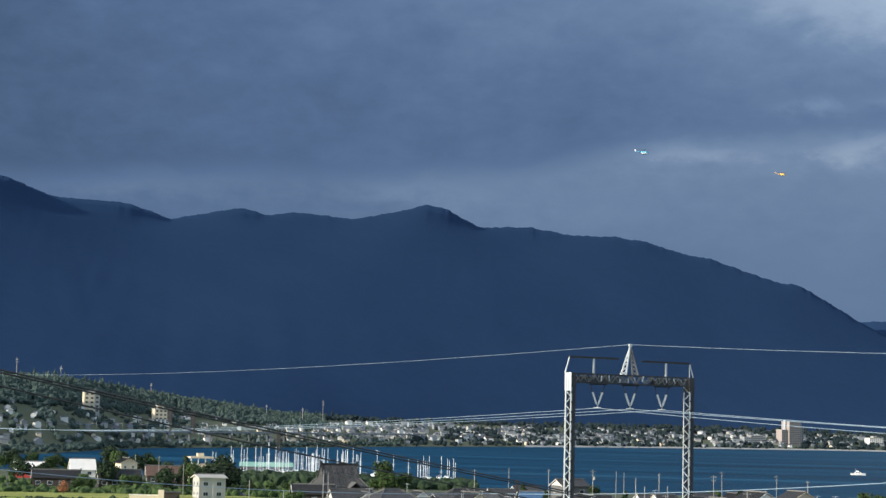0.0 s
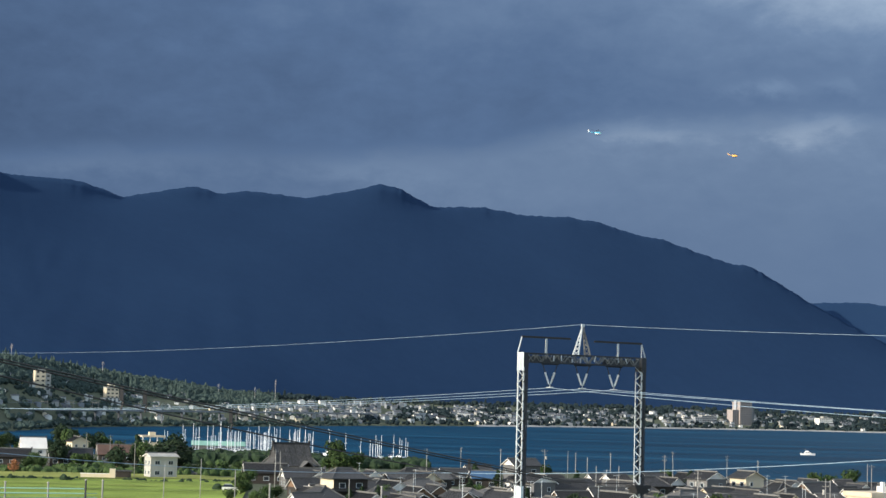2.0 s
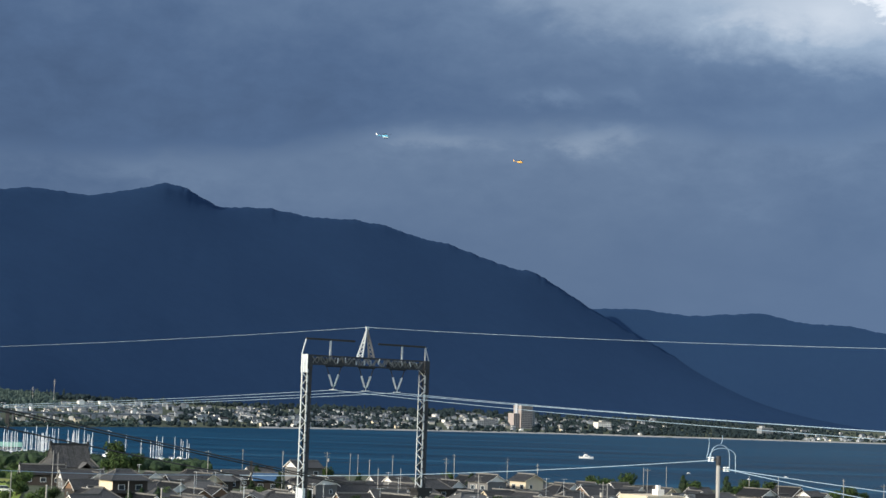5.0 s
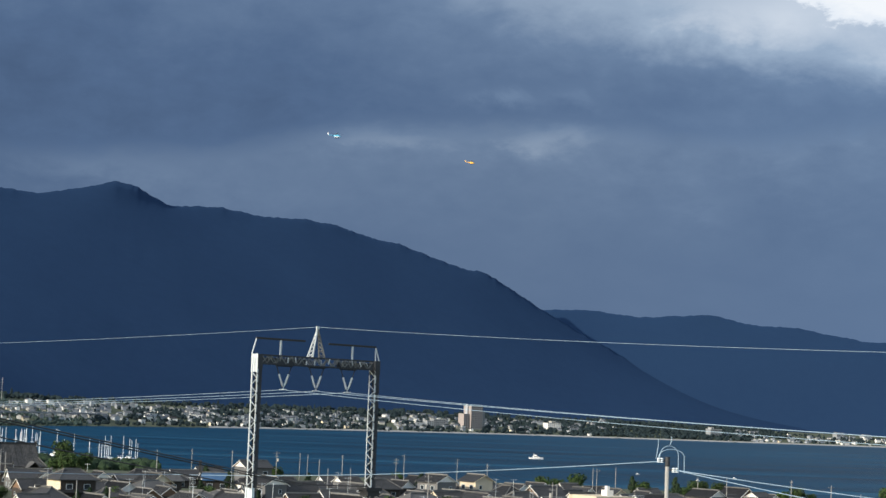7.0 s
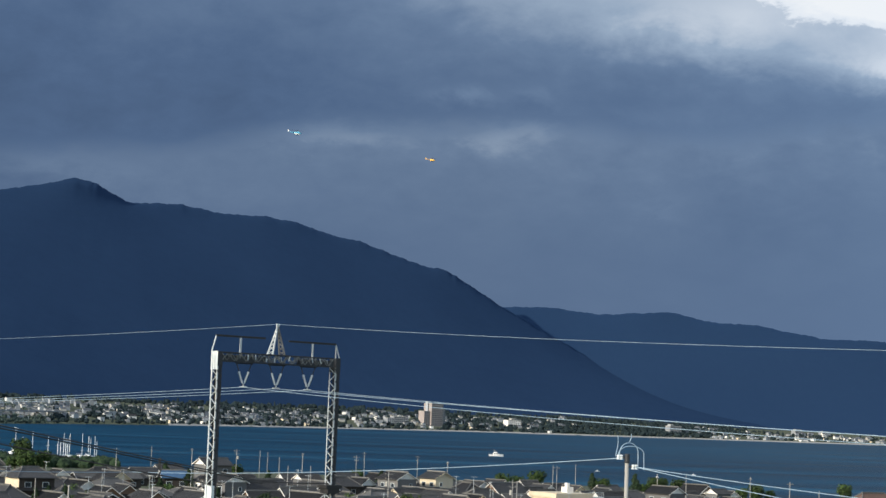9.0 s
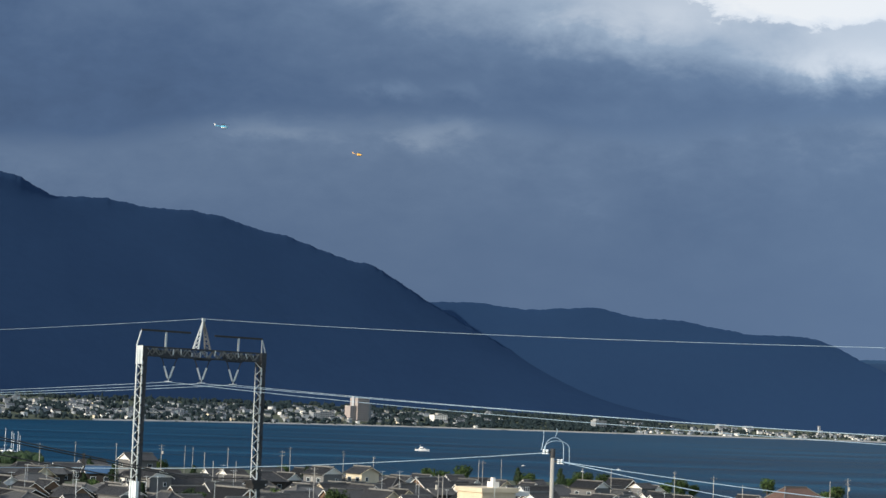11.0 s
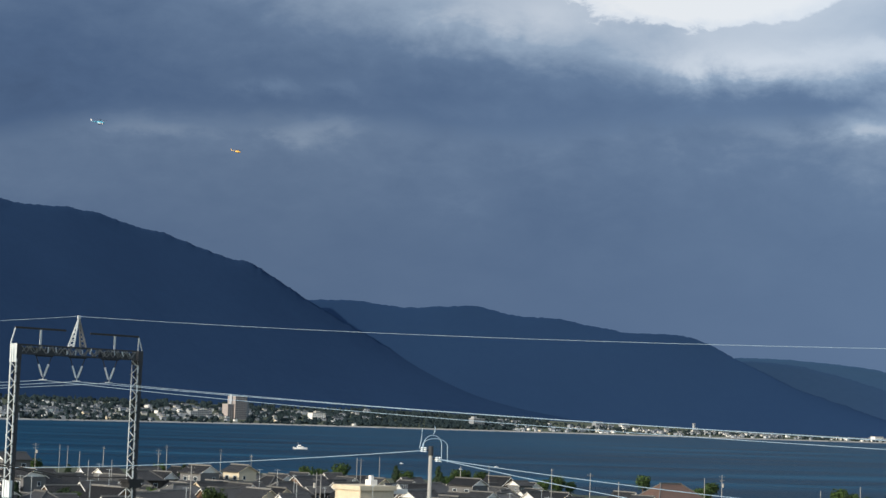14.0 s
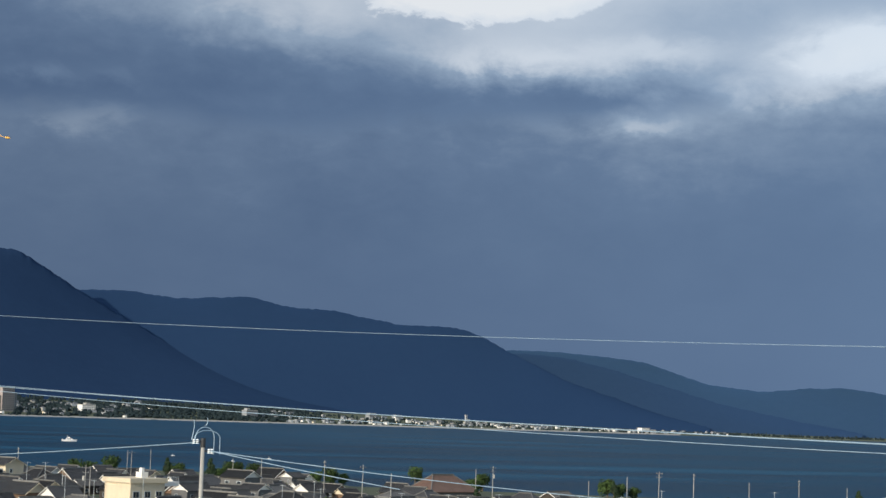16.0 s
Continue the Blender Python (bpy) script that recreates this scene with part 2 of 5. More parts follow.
M = {
    "ground": mat("soil_and_gravel", (0.060, 0.075, 0.036), 0.95, vary=0.35, scale=0.02, fine=1.2, bump=0.3),
    "rice": mat("ripening_rice", (0.235, 0.31, 0.065), 0.9, vary=0.45, scale=0.06, fine=1.5, bump=0.7, spec=0.1),
    "bank": mat("cut_grass_bank", (0.26, 0.28, 0.08), 0.95, vary=0.3, scale=0.08, fine=2.0, bump=0.6, spec=0.1),
    "beach": mat("pale_beach_sand", (0.34, 0.33, 0.30), 0.95, vary=0.15, scale=0.02, fine=0.5, bump=0.1),
    "water": water_material(),
    # cloud shade and distance haze are put into these forest colours
    "mount": forest_far("hazed_mountain_forest", (0.0208, 0.0445, 0.095), (0.0255, 0.054, 0.111), 0.05),
    "mount2": forest_far("hazed_further_forest", (0.0272, 0.0595, 0.125), (0.0305, 0.066, 0.135), 0.04),
    "mount3": forest_far("hazed_distant_forest", (0.048, 0.102, 0.188), (0.053, 0.110, 0.200), 0.04),
    "mount2b": forest_far("hazed_spur_forest", (0.039, 0.082, 0.164), (0.043, 0.089, 0.174), 0.04),
    # distance haze is put into both foliage colours, paler on the hillside
    "leaf_hill": mat("hazy_hillside_foliage", (0.054, 0.078, 0.068), 0.95, vary=0.5, scale=0.03, fine=0.5, bump=0.6, spec=0.1),
    "leaf_far": mat("hazy_far_foliage", (0.021, 0.033, 0.036), 0.95, vary=0.5, scale=0.03, fine=0.5, bump=0.6, spec=0.1),
    "leaf": mat("broad_leaves", (0.042, 0.072, 0.022), 0.8, vary=0.45, scale=0.3, fine=3.0, bump=0.3, per_object=0.35, spec=0.2),
    "leaf_dark": mat("conifer_needles", (0.022, 0.040, 0.019), 0.85, vary=0.4, scale=0.3, fine=3.0, bump=0.3, per_object=0.2, spec=0.2),
    "leaf_autumn": mat("orange_autumn_leaves", (0.34, 0.15, 0.08), 0.85, vary=0.4, scale=0.3, fine=3.0, bump=0.3, per_object=0.2, spec=0.2),
    "bark": mat("tree_bark", (0.10, 0.075, 0.05), 0.95, vary=0.3, scale=1.0, fine=9.0),
    "kawara": mat("grey_glazed_roof_tiles", (0.026, 0.027, 0.029), 0.6, vary=0.65, scale=0.9, fine=3.0, bump=1.0, per_object=0.8),
    "kawara_old": mat("weathered_grey_roof_tiles", (0.070, 0.070, 0.069), 0.75, vary=0.5, scale=1.1, fine=3.5, bump=0.6, per_object=0.4),
    "ridge": mat("pale_mortared_ridge_tiles", (0.125, 0.125, 0.12), 0.8, vary=0.4, scale=1.0, fine=4.0, bump=0.5, per_object=0.4),
    "roof_brown": mat("brown_roof_tiles", (0.105, 0.062, 0.046), 0.7, vary=0.3, scale=0.5, fine=5.0, bump=0.5, per_object=0.3),
    "roof_blue": mat("blue_metal_roof", (0.035, 0.10, 0.20), 0.5, vary=0.15, scale=0.5, fine=5.0),
    "roof_green": mat("pale_green_metal_roof", (0.24, 0.45, 0.36), 0.5, vary=0.12, scale=0.3, fine=3.0, bump=0.1),
    "plaster": mat("white_plaster", (0.78, 0.76, 0.71), 0.85, vary=0.10, scale=0.5, fine=6.0, bump=0.1, per_object=0.3, streak=0.3),
    "cream": mat("cream_render", (0.64, 0.55, 0.40), 0.85, vary=0.12, scale=0.5, fine=6.0, bump=0.1, per_object=0.2, streak=0.3),
    "cedar": mat("dark_cedar_boards", (0.040, 0.033, 0.027), 0.85, vary=0.35, scale=0.6, fine=6.0, bump=0.4, per_object=0.3, streak=0.2),
    "ochre": mat("ochre_clay_wall", (0.17, 0.105, 0.065), 0.9, vary=0.2, scale=0.5, fine=6.0, bump=0.2, per_object=0.3),
    "greywall": mat("grey_siding", (0.13, 0.13, 0.13), 0.8, vary=0.2, scale=0.5, fine=6.0, bump=0.2, per_object=0.4, streak=0.3),
    "pink": mat("pale_terracotta_facade", (0.34, 0.295, 0.275), 0.85, vary=0.12, scale=0.05, fine=0.6, bump=0.1),
    "concrete": mat("weathered_concrete", (0.40, 0.39, 0.36), 0.85, vary=0.2, scale=0.6, fine=8.0, bump=0.2, streak=0.3),
    "pole": mat("spun_concrete_pole", (0.30, 0.295, 0.275), 0.8, vary=0.2, scale=0.8, fine=9.0, bump=0.1, per_object=0.3, streak=0.2),
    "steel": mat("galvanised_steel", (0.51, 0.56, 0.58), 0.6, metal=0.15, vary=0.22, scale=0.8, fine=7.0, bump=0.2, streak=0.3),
    # these two darker steels also stand in for shade on the pylon
    "steel_dark": mat("dark_and_shaded_steel", (0.044, 0.048, 0.055), 0.65, metal=0.3, vary=0.45, scale=1.2, fine=6.0, bump=0.3),
    "steel_mid": mat("weathered_and_shaded_steel", (0.17, 0.175, 0.17), 0.65, metal=0.2, vary=0.6, scale=1.6, fine=6.0, bump=0.3),
    # distance haze is mixed into the grey of these walls and roofs
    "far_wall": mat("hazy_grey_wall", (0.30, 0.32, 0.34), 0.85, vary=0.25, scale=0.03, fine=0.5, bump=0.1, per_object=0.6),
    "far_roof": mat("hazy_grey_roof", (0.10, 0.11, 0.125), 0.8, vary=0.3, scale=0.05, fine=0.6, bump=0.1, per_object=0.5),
    "wire": mat("bare_aluminium_wire", (0.29, 0.40, 0.50), 0.5, metal=0.2, vary=0.1, bump=0),
    "cable": mat("black_cable_sheath", (0.022, 0.022, 0.024), 0.6, vary=0.2, bump=0),
    "porcelain": mat("white_porcelain", (0.74, 0.80, 0.82), 0.25, vary=0.06, bump=0),
    "hull": mat("white_gelcoat", (0.82, 0.82, 0.80), 0.35, vary=0.06, scale=0.5, bump=0, per_object=0.2),
    "mast": mat("anodised_mast", (0.74, 0.78, 0.80), 0.45, metal=0.1, vary=0.08, bump=0, per_object=0.3),
    "navy": mat("navy_canvas", (0.03, 0.06, 0.15), 0.85, vary=0.2, bump=0.1),
    "heli_blue": mat("sky_blue_paint", (0.10, 0.42, 0.62), 0.35, vary=0.06, bump=0),
    "heli_white": mat("white_aircraft_paint", (0.84, 0.84, 0.82), 0.35, vary=0.05, bump=0),
    "heli_yellow": mat("golden_yellow_paint", (0.88, 0.50, 0.10), 0.35, vary=0.06, bump=0),
    "rotor": mat("dark_rotor_blades", (0.05, 0.05, 0.06), 0.5, vary=0.1, bump=0),
    "red": mat("red_paint", (0.50, 0.06, 0.05), 0.6, vary=0.2, bump=0.1),
    "tarp": mat("blue_green_netting", (0.12, 0.27, 0.28), 0.8, vary=0.25, bump=0.2),
}


def glass_material():
    m = bpy.data.materials.new("window_glass")
    m.use_nodes = True
    b = m.node_tree.nodes["Principled BSDF"]
    b.inputs["Base Color"].default_value, b.inputs["Roughness"].default_value = (0.03, 0.04, 0.05, 1), 0.12
    return m


M["glass"] = glass_material()

# ---- mesh helpers ----


class Shape:
    """Collects boxes, tubes and other solids into one mesh."""

    def __init__(self):
        self.v, self.f = [], []

    def solid(self, verts, faces, m=None):
        k = len(self.v)
        self.v += [tuple(m @ Vector(p)) if m else tuple(p) for p in verts]
        self.f += [tuple(i + k for i in q) for q in faces]
        return self

    def box(self, x0, y0, z0, x1, y1, z1, m=None):
        p = [(x, y, z) for z in (z0, z1) for x, y in ((x0, y0), (x1, y0), (x1, y1), (x0, y1))]
        return self.solid(p, [(3, 2, 1, 0), (4, 5, 6, 7), (0, 1, 5, 4), (1, 2, 6, 5), (2, 3, 7, 6), (3, 0, 4, 7)], m)

    def tube(self, a, b, r0, r1=None, n=8, caps=True):
        a, b = Vector(a), Vector(b)
        r1 = r0 if r1 is None else r1
        d = (b - a).normalized()
        s = d.orthogonal().normalized()
        t = d.cross(s)
        p = [tuple(c + (s * math.cos(2 * math.pi * i / n) + t * math.sin(2 * math.pi * i / n)) * r) for c, r in ((a, r0), (b, r1)) for i in range(n)]
        q = [(i, (i + 1) % n, n + (i + 1) % n, n + i) for i in range(n)]
        if caps:
            q += [tuple(range(n - 1, -1, -1)), tuple(range(n, 2 * n))]
        return self.solid(p, q)

    def loft(self, rings, caps=True, m=None):
        n = len(rings[0])
        p = [v for r in rings for v in r]
        q = [(k * n + i, k * n + (i + 1) % n, (k + 1) * n + (i + 1) % n, (k + 1) * n + i) for k in range(len(rings) - 1) for i in range(n)]
        if caps:
            q += [tuple(range(n - 1, -1, -1)), tuple(range((len(rings) - 1) * n, len(rings) * n))]
        return self.solid(p, q, m)

    def mesh(self, name, smooth=False):
        me = bpy.data.meshes.new(name)
        me.from_pydata(self.v, [], self.f)
        me.update()
        if smooth:
            me.polygons.foreach_set("use_smooth", [True] * len(me.polygons))
        return me


def part(name, shape, material, parent, label="", smooth=False, kind=""):
    me = shape.mesh(name, smooth)
    me.materials.append(material)
    ob = new(name, me)
    ob.parent = parent
    return tagged(ob, label, kind=kind)


def thing(name, label, category, m=None, group="", kind=""):
    ob = new(name)
    ob.empty_display_size = 0.3
    if m:
        ob.matrix_basis = m
    return tagged(ob, label, category, group, kind)


def lone(name, shape, material, label, category, group="", kind="", smooth=False):
    ob = part(name, shape, material, None, "", smooth)
    return tagged(ob, label, category, group, kind)


def bearing(az, d, z=0.0):
    return Vector((d * math.sin(radians(az)), d * math.cos(radians(az)), z))


def height(el, d):
    return H + d * math.tan(radians(el))


def lerp(x, pairs):
    return float(np.interp(x, [p[0] for p in pairs], [p[1] for p in pairs]))


def put(az, d, turn=0.0, z=None):
    p = bearing(az, d)
    return pose(p.x, p.y, ground_z(az, d) if z is None else z, 0, 0, turn)


# ---- the lie of the land ----
FAR_SHORE = [(-90, 900), (-20, 1000), (-14, 1090), (-12, 1220), (-11.1, 1310), (-9.6, 1500), (-8.2, 1610), (-4, 1850), (-1, 2150), (5, 2720), (12, 3300), (18, 3500), (25, 3800), (33, 4250), (40, 4450), (90, 4500)]
NEAR_SHORE = [(-90, 900), (-14, 860), (-9, 800), (-7, 700), (0, 690), (10, 690), (17, 670), (21, 605), (40, 590), (90, 580)]
BACK_EL = [(-90, 1.2), (-16, 1.28), (-11.7, 1.10), (-10, 0.88), (-8.3, 0.66), (-6.6, 0.46), (-4.9, 0.22), (-2, 0.12), (2, 0.10), (9, 0.16), (14.5, 0.06), (18, -0.02), (24, -0.16), (30, -0.24), (90, -0.24)]


def ground_z(az, d):
    near, far = lerp(az, NEAR_SHORE), lerp(az, FAR_SHORE)
    if abs(az) > 95:
        return 21.4 - 0.01 * d if d < 900 else 12.4
    if d < near + 60:
        z = lerp(d, [(0, 21.4), (4, 21.3), (30, 17.5), (100, 9.0), (220, 4.0), (340, 2.0), (near - 60, 1.6), (near - 4, 0.8), (near, -0.4), (near + 60, -4)])
        return z
    if d < far - 40:
        return -4.0
    back = far + (260 if az > 14 else 560)
    top = height(lerp(az, BACK_EL), back)
    return lerp(d, [(far - 40, -4), (far, 0.6), (far + 40, 2.0), (far + 60, 3.0), (back, top), (back + 600, top + 6)])


def build_ground():
    azs = [*np.arange(-180, -95, 5.0), *np.arange(-95, -20, 2.5), *np.arange(-20, 42, 0.5), *np.arange(42, 95, 2.5), *np.arange(95, 180, 5.0)]
    ds = [0.5, 2, 4, 10, 30, 60, 100, 160, 220, 280, 340, 420, 500, 560, 610, 640, 660, 680, 700, 740, 800, 860, 920, *np.arange(1000, 4960, 40)]
    s = Shape()
    for d in ds:
        for a in azs:
            p = bearing(a, d, ground_z(a, d))
            s.v.append((p.x, p.y, p.z + (0.25 * noise.noise(p * 0.03) if 5 < d < 900 else 0)))
    n = len(azs)
    for i in range(len(ds) - 1):
        for j in range(n):
            s.f.append((i * n + j, i * n + (j + 1) % n, (i + 1) * n + (j + 1) % n, (i + 1) * n + j))
    s.f.append(tuple(range(n - 1, -1, -1)))
    s.f = [tuple(reversed(q)) for q in s.f]
    lone("ground", s, M["ground"], "sloping ground of soil and gravel down to the lake", "ground", kind="structure", smooth=True)


def strip(name, inner, outer, a0, a1, step, material, label, category, lift=0.05, rows=2, flat=None):
    """A band of ground between two distances that follow the bearing."""
    s, azs = Shape(), np.arange(a0, a1 + step / 2, step)
    for a in azs:
        for k in range(rows):
            d = inner(a) + (outer(a) - inner(a)) * k / (rows - 1)
            s.v.append(tuple(bearing(a, d, (ground_z(a, d) if flat is None else flat) + lift)))
    for i in range(len(azs) - 1):
        for k in range(rows - 1):
            s.f.append((i * rows + k, (i + 1) * rows + k, (i + 1) * rows + k + 1, i * rows + k + 1))
    return lone(name, s, material, label, category, kind="structure")


build_ground()
strip("water", lambda a: lerp(a, NEAR_SHORE) - 30, lambda a: lerp(a, FAR_SHORE) + 20, -94, 94, 1.0, M["water"], "wind-ruffled dark blue lake between two shores", "lake", 0.0, 6, flat=0.0)
strip("beach", lambda a: lerp(a, FAR_SHORE) - 22, lambda a: lerp(a, FAR_SHORE) + 26, 2.5, 31, 0.5, M["beach"], "thin pale sand beach along the far shore", "beach", 0.7, 2)

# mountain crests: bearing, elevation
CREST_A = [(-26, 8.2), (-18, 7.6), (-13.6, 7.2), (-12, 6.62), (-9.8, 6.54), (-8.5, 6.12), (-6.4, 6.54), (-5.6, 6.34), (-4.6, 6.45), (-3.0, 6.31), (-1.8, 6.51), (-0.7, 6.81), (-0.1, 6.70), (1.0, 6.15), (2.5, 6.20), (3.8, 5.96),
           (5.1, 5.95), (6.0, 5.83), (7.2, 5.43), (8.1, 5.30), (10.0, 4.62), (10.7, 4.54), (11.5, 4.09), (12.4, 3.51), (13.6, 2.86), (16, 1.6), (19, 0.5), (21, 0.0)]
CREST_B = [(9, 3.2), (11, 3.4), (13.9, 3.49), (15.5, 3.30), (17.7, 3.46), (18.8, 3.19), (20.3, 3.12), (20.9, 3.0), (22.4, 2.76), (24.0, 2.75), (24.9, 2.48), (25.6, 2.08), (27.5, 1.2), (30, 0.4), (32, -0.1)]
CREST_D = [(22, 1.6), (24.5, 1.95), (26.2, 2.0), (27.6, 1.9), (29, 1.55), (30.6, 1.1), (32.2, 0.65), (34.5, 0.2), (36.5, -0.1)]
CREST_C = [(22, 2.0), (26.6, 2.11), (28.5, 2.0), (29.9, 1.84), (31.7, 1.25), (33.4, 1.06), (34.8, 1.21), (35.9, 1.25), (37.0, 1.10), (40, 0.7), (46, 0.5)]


OFFS = np.linspace(-1.3, 1.3, 15)
WEIGHTS = np.cos(OFFS / 1.3 * 1.45) ** 2
WEIGHTS = WEIGHTS / WEIGHTS.sum()


def build_mountain(name, crest, a0, a1, foot, top, material, label, rough, seed):
    """One range as a slope from foot to crest with spurs, and a back that falls away."""
    s = Shape()
    azs = np.arange(a0, a1, 0.06)
    cx, cy = [c[0] for c in crest], [c[1] for c in crest]
    steps = 44
    for a in azs:
        d0, d1 = (float(np.mean([lerp(a + o, way) for o in (-4, -2.7, -1.3, 0, 1.3, 2.7, 4)])) for way in (foot, top))
        tip = 0.035 * rough * noise.noise(Vector((a * 2.4, seed, 0))) + 0.03 * rough * noise.noise(Vector((a * 9, seed, 3))) + 0.016 * abs(noise.noise(Vector((a * 27, seed, 7))))
        e1 = float(np.mean([lerp(a + o, crest) for o in (-0.12, 0, 0.12)]))
        e0 = -0.35
        for k in range(steps + 4):
            u = min(k / steps, 1.0)
            d = d0 + (d1 - d0) * u + (0 if k <= steps else (k - steps) * 22)
            fall = 0 if k <= steps else -0.25 * (k - steps)
            g = u ** 0.92
            spur = noise.hetero_terrain(Vector((a * 0.4 + u * 0.7, u * 1.3, seed)), 1.0, 2.1, 5, 0.6)
            sharp = max(0.0, (u - 0.93) / 0.07) ** 1.5
            base = float((np.interp(a + OFFS * (1.1 + (1 - u) * 10.0), cx, cy) * WEIGHTS).sum()) * (1 - sharp) + e1 * sharp
            e = e0 + (base - e0) * g + tip * u ** 40 + 0.04 * rough * (spur - 0.7) * (u * (1 - u)) ** 0.75 + fall
            if u < 1:
                e = min(e, e1 + tip - 0.02 * (1 - u))
            s.v.append(tuple(bearing(a, d, height(e, d))))
    n = steps + 4
    for i in range(len(azs) - 1):
        for k in range(n - 1):
            s.f.append((i * n + k, (i + 1) * n + k, (i + 1) * n + k + 1, i * n + k + 1))
    lone(name, s, material, label, "mountain", kind="structure", smooth=True)


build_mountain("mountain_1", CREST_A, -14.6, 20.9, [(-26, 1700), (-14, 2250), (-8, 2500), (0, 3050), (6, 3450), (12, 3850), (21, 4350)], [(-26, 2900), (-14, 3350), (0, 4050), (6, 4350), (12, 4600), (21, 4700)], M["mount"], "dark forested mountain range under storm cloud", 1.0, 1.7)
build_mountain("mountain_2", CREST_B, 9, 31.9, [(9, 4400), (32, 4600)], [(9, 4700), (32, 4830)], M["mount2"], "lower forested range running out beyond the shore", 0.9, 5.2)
# added ridge in a middle tone, so the painted haze pales in steps
build_mountain("mountain_4", CREST_D, 23, 36.4, [(23, 4790), (37, 4790)], [(23, 4838), (37, 4838)], M["mount2b"], "added forested spur in a middle haze tone between two ranges", 0.7, 3.3)
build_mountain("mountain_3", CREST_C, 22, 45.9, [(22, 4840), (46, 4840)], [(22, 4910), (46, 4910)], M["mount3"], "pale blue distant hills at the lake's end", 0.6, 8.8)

# ---- railway power portal and its lines ----
PORTAL = Vector((13.8, 139.3, 0))
BEAM = Vector((math.cos(radians(30)), math.sin(radians(30)), 0))
LINE = Vector((-BEAM.y, BEAM.x, 0))
PORTAL_M = pose(PORTAL.x, PORTAL.y, 0, 0, 0, 30)
BEAM_Z = 26.5


def lattice(s, x0, x1, y, z0, z1, pitch, bar, flip=False, along="z"):
    """Zigzag bars in one face, in the x-z plane at y."""
    n = max(2, round((z1 - z0) / pitch))
    for i in range(n):
        a, b = z0 + (z1 - z0) * i / n, z0 + (z1 - z0) * (i + 1) / n
        p, q = ((x0, x1), (x1, x0))[(i + flip) % 2]
        if along == "z":
            s.tube((p, y, a), (q, y, b), bar, n=4)
        elif along == "y":
            s.tube((y, p, a), (y, q, b), bar, n=4)
        elif along == "x":
            s.tube((a, y, p), (b, y, q), bar, n=4)
        else:
            s.tube((a, p, y), (b, q, y), bar, n=4)


def build_portal():
    t = thing("portal_pylon", "tall galvanised lattice portal pylon carrying three power lines over the railway", "pylon", PORTAL_M)
    foot, r, q = 6.0, 0.20, 0.40
    w = 5.3
    for side in (-1, 1):
        x = -5.26 if side < 0 else 5.55
        post = part("lattice_post", Shape().box(x - r - 0.1, -q - 0.1, foot, x + r + 0.1, q + 0.1, foot + 0.5), M["concrete"], t, "square lattice post on a concrete foot")
        # shade on all but the left face is put into darker steel
        for dx in (-r, r):
            for dy in (-q, q):
                sx, sy = -math.copysign(0.09, dx), -math.copysign(0.09, dy)
                s = Shape().box(min(x + dx, x + dx + sx), min(dy, dy + sy * 0.15), foot + 0.5, max(x + dx, x + dx + sx), max(dy, dy + sy * 0.15), BEAM_Z)
                s.box(min(x + dx, x + dx + sx * 0.15), min(dy, dy + sy), foot + 0.5, max(x + dx, x + dx + sx * 0.15), max(dy, dy + sy), BEAM_Z)
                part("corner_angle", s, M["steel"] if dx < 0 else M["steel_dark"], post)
        for k, (axis, off) in enumerate((("z", -q), ("z", q), ("y", x - r), ("y", x + r))):
            s = Shape()
            a, b = (x - r, x + r) if axis == "z" else (-q, q)
            lattice(s, a, b, off, foot + 0.5, BEAM_Z, 0.52 if axis == "y" else 0.36, 0.035, side > 0, axis)
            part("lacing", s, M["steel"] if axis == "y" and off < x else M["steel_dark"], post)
        # dark sheet put where the lattice is only in shade
        part("dark_plate", Shape().box(x - r + 0.1, -q + 0.02, foot + 0.5, x + r - 0.1, -q + 0.035, BEAM_Z - 0.35), M["steel_dark"], post, "dark plate added for shade behind the lacing")
        # head painted dark in front, bright at left, to imitate sun and shade
        part("head_plate", Shape().box(x - r, -q - 0.02, BEAM_Z - 0.35, x + r + 0.02, q + 0.02, BEAM_Z + 0.72), M["steel_dark"], post, "plated head where the beam joins")
        if side < 0:
            part("side_plate", Shape().box(x - r - 0.03, -q - 0.02, BEAM_Z - 0.6, x - r - 0.005, q + 0.02, BEAM_Z + 0.74), M["steel"], post, "side plate kept in the lit steel colour")
        # sleeve kept to the lit left side, so the front stays dark
        s = Shape().box(x - r - 0.04, -q - 0.04, 16.3, x - r + 0.2, q + 0.03, 17.5) if side < 0 else Shape().box(x - 0.75, -0.6, 17.35, x + 0.75, 0.6, 17.6).box(x - 0.55, -0.5, 16.95, x + 0.55, 0.5, 17.35)
        part("sleeve" if side < 0 else "collar", s, M["porcelain"] if side < 0 else M["cable"], post, "white painted sleeve" if side < 0 else "dark steel collar with cable brackets")
    part("conduit", Shape().tube((-w - r - 0.22, -0.1, foot), (-w - r - 0.22, -0.1, BEAM_Z + 0.5), 0.05), M["steel"], t)
    beam = part("beam", Shape().box(-w + r, -0.36, BEAM_Z + 0.02, w - r, 0.36, BEAM_Z + 0.06), M["steel_dark"], t, "box truss beam of dark steel")
    for dy in (-0.38, 0.38):
        for z in (BEAM_Z, BEAM_Z + 0.62):
            part("chord", Shape().box(-w + r, dy - 0.05, z, w - r, dy + 0.05, z + 0.1), M["steel_dark"], beam)
        s = Shape()
        lattice(s, BEAM_Z + 0.1, BEAM_Z + 0.62, dy, -w + r, w - r, 0.55, 0.045, dy > 0, "x")
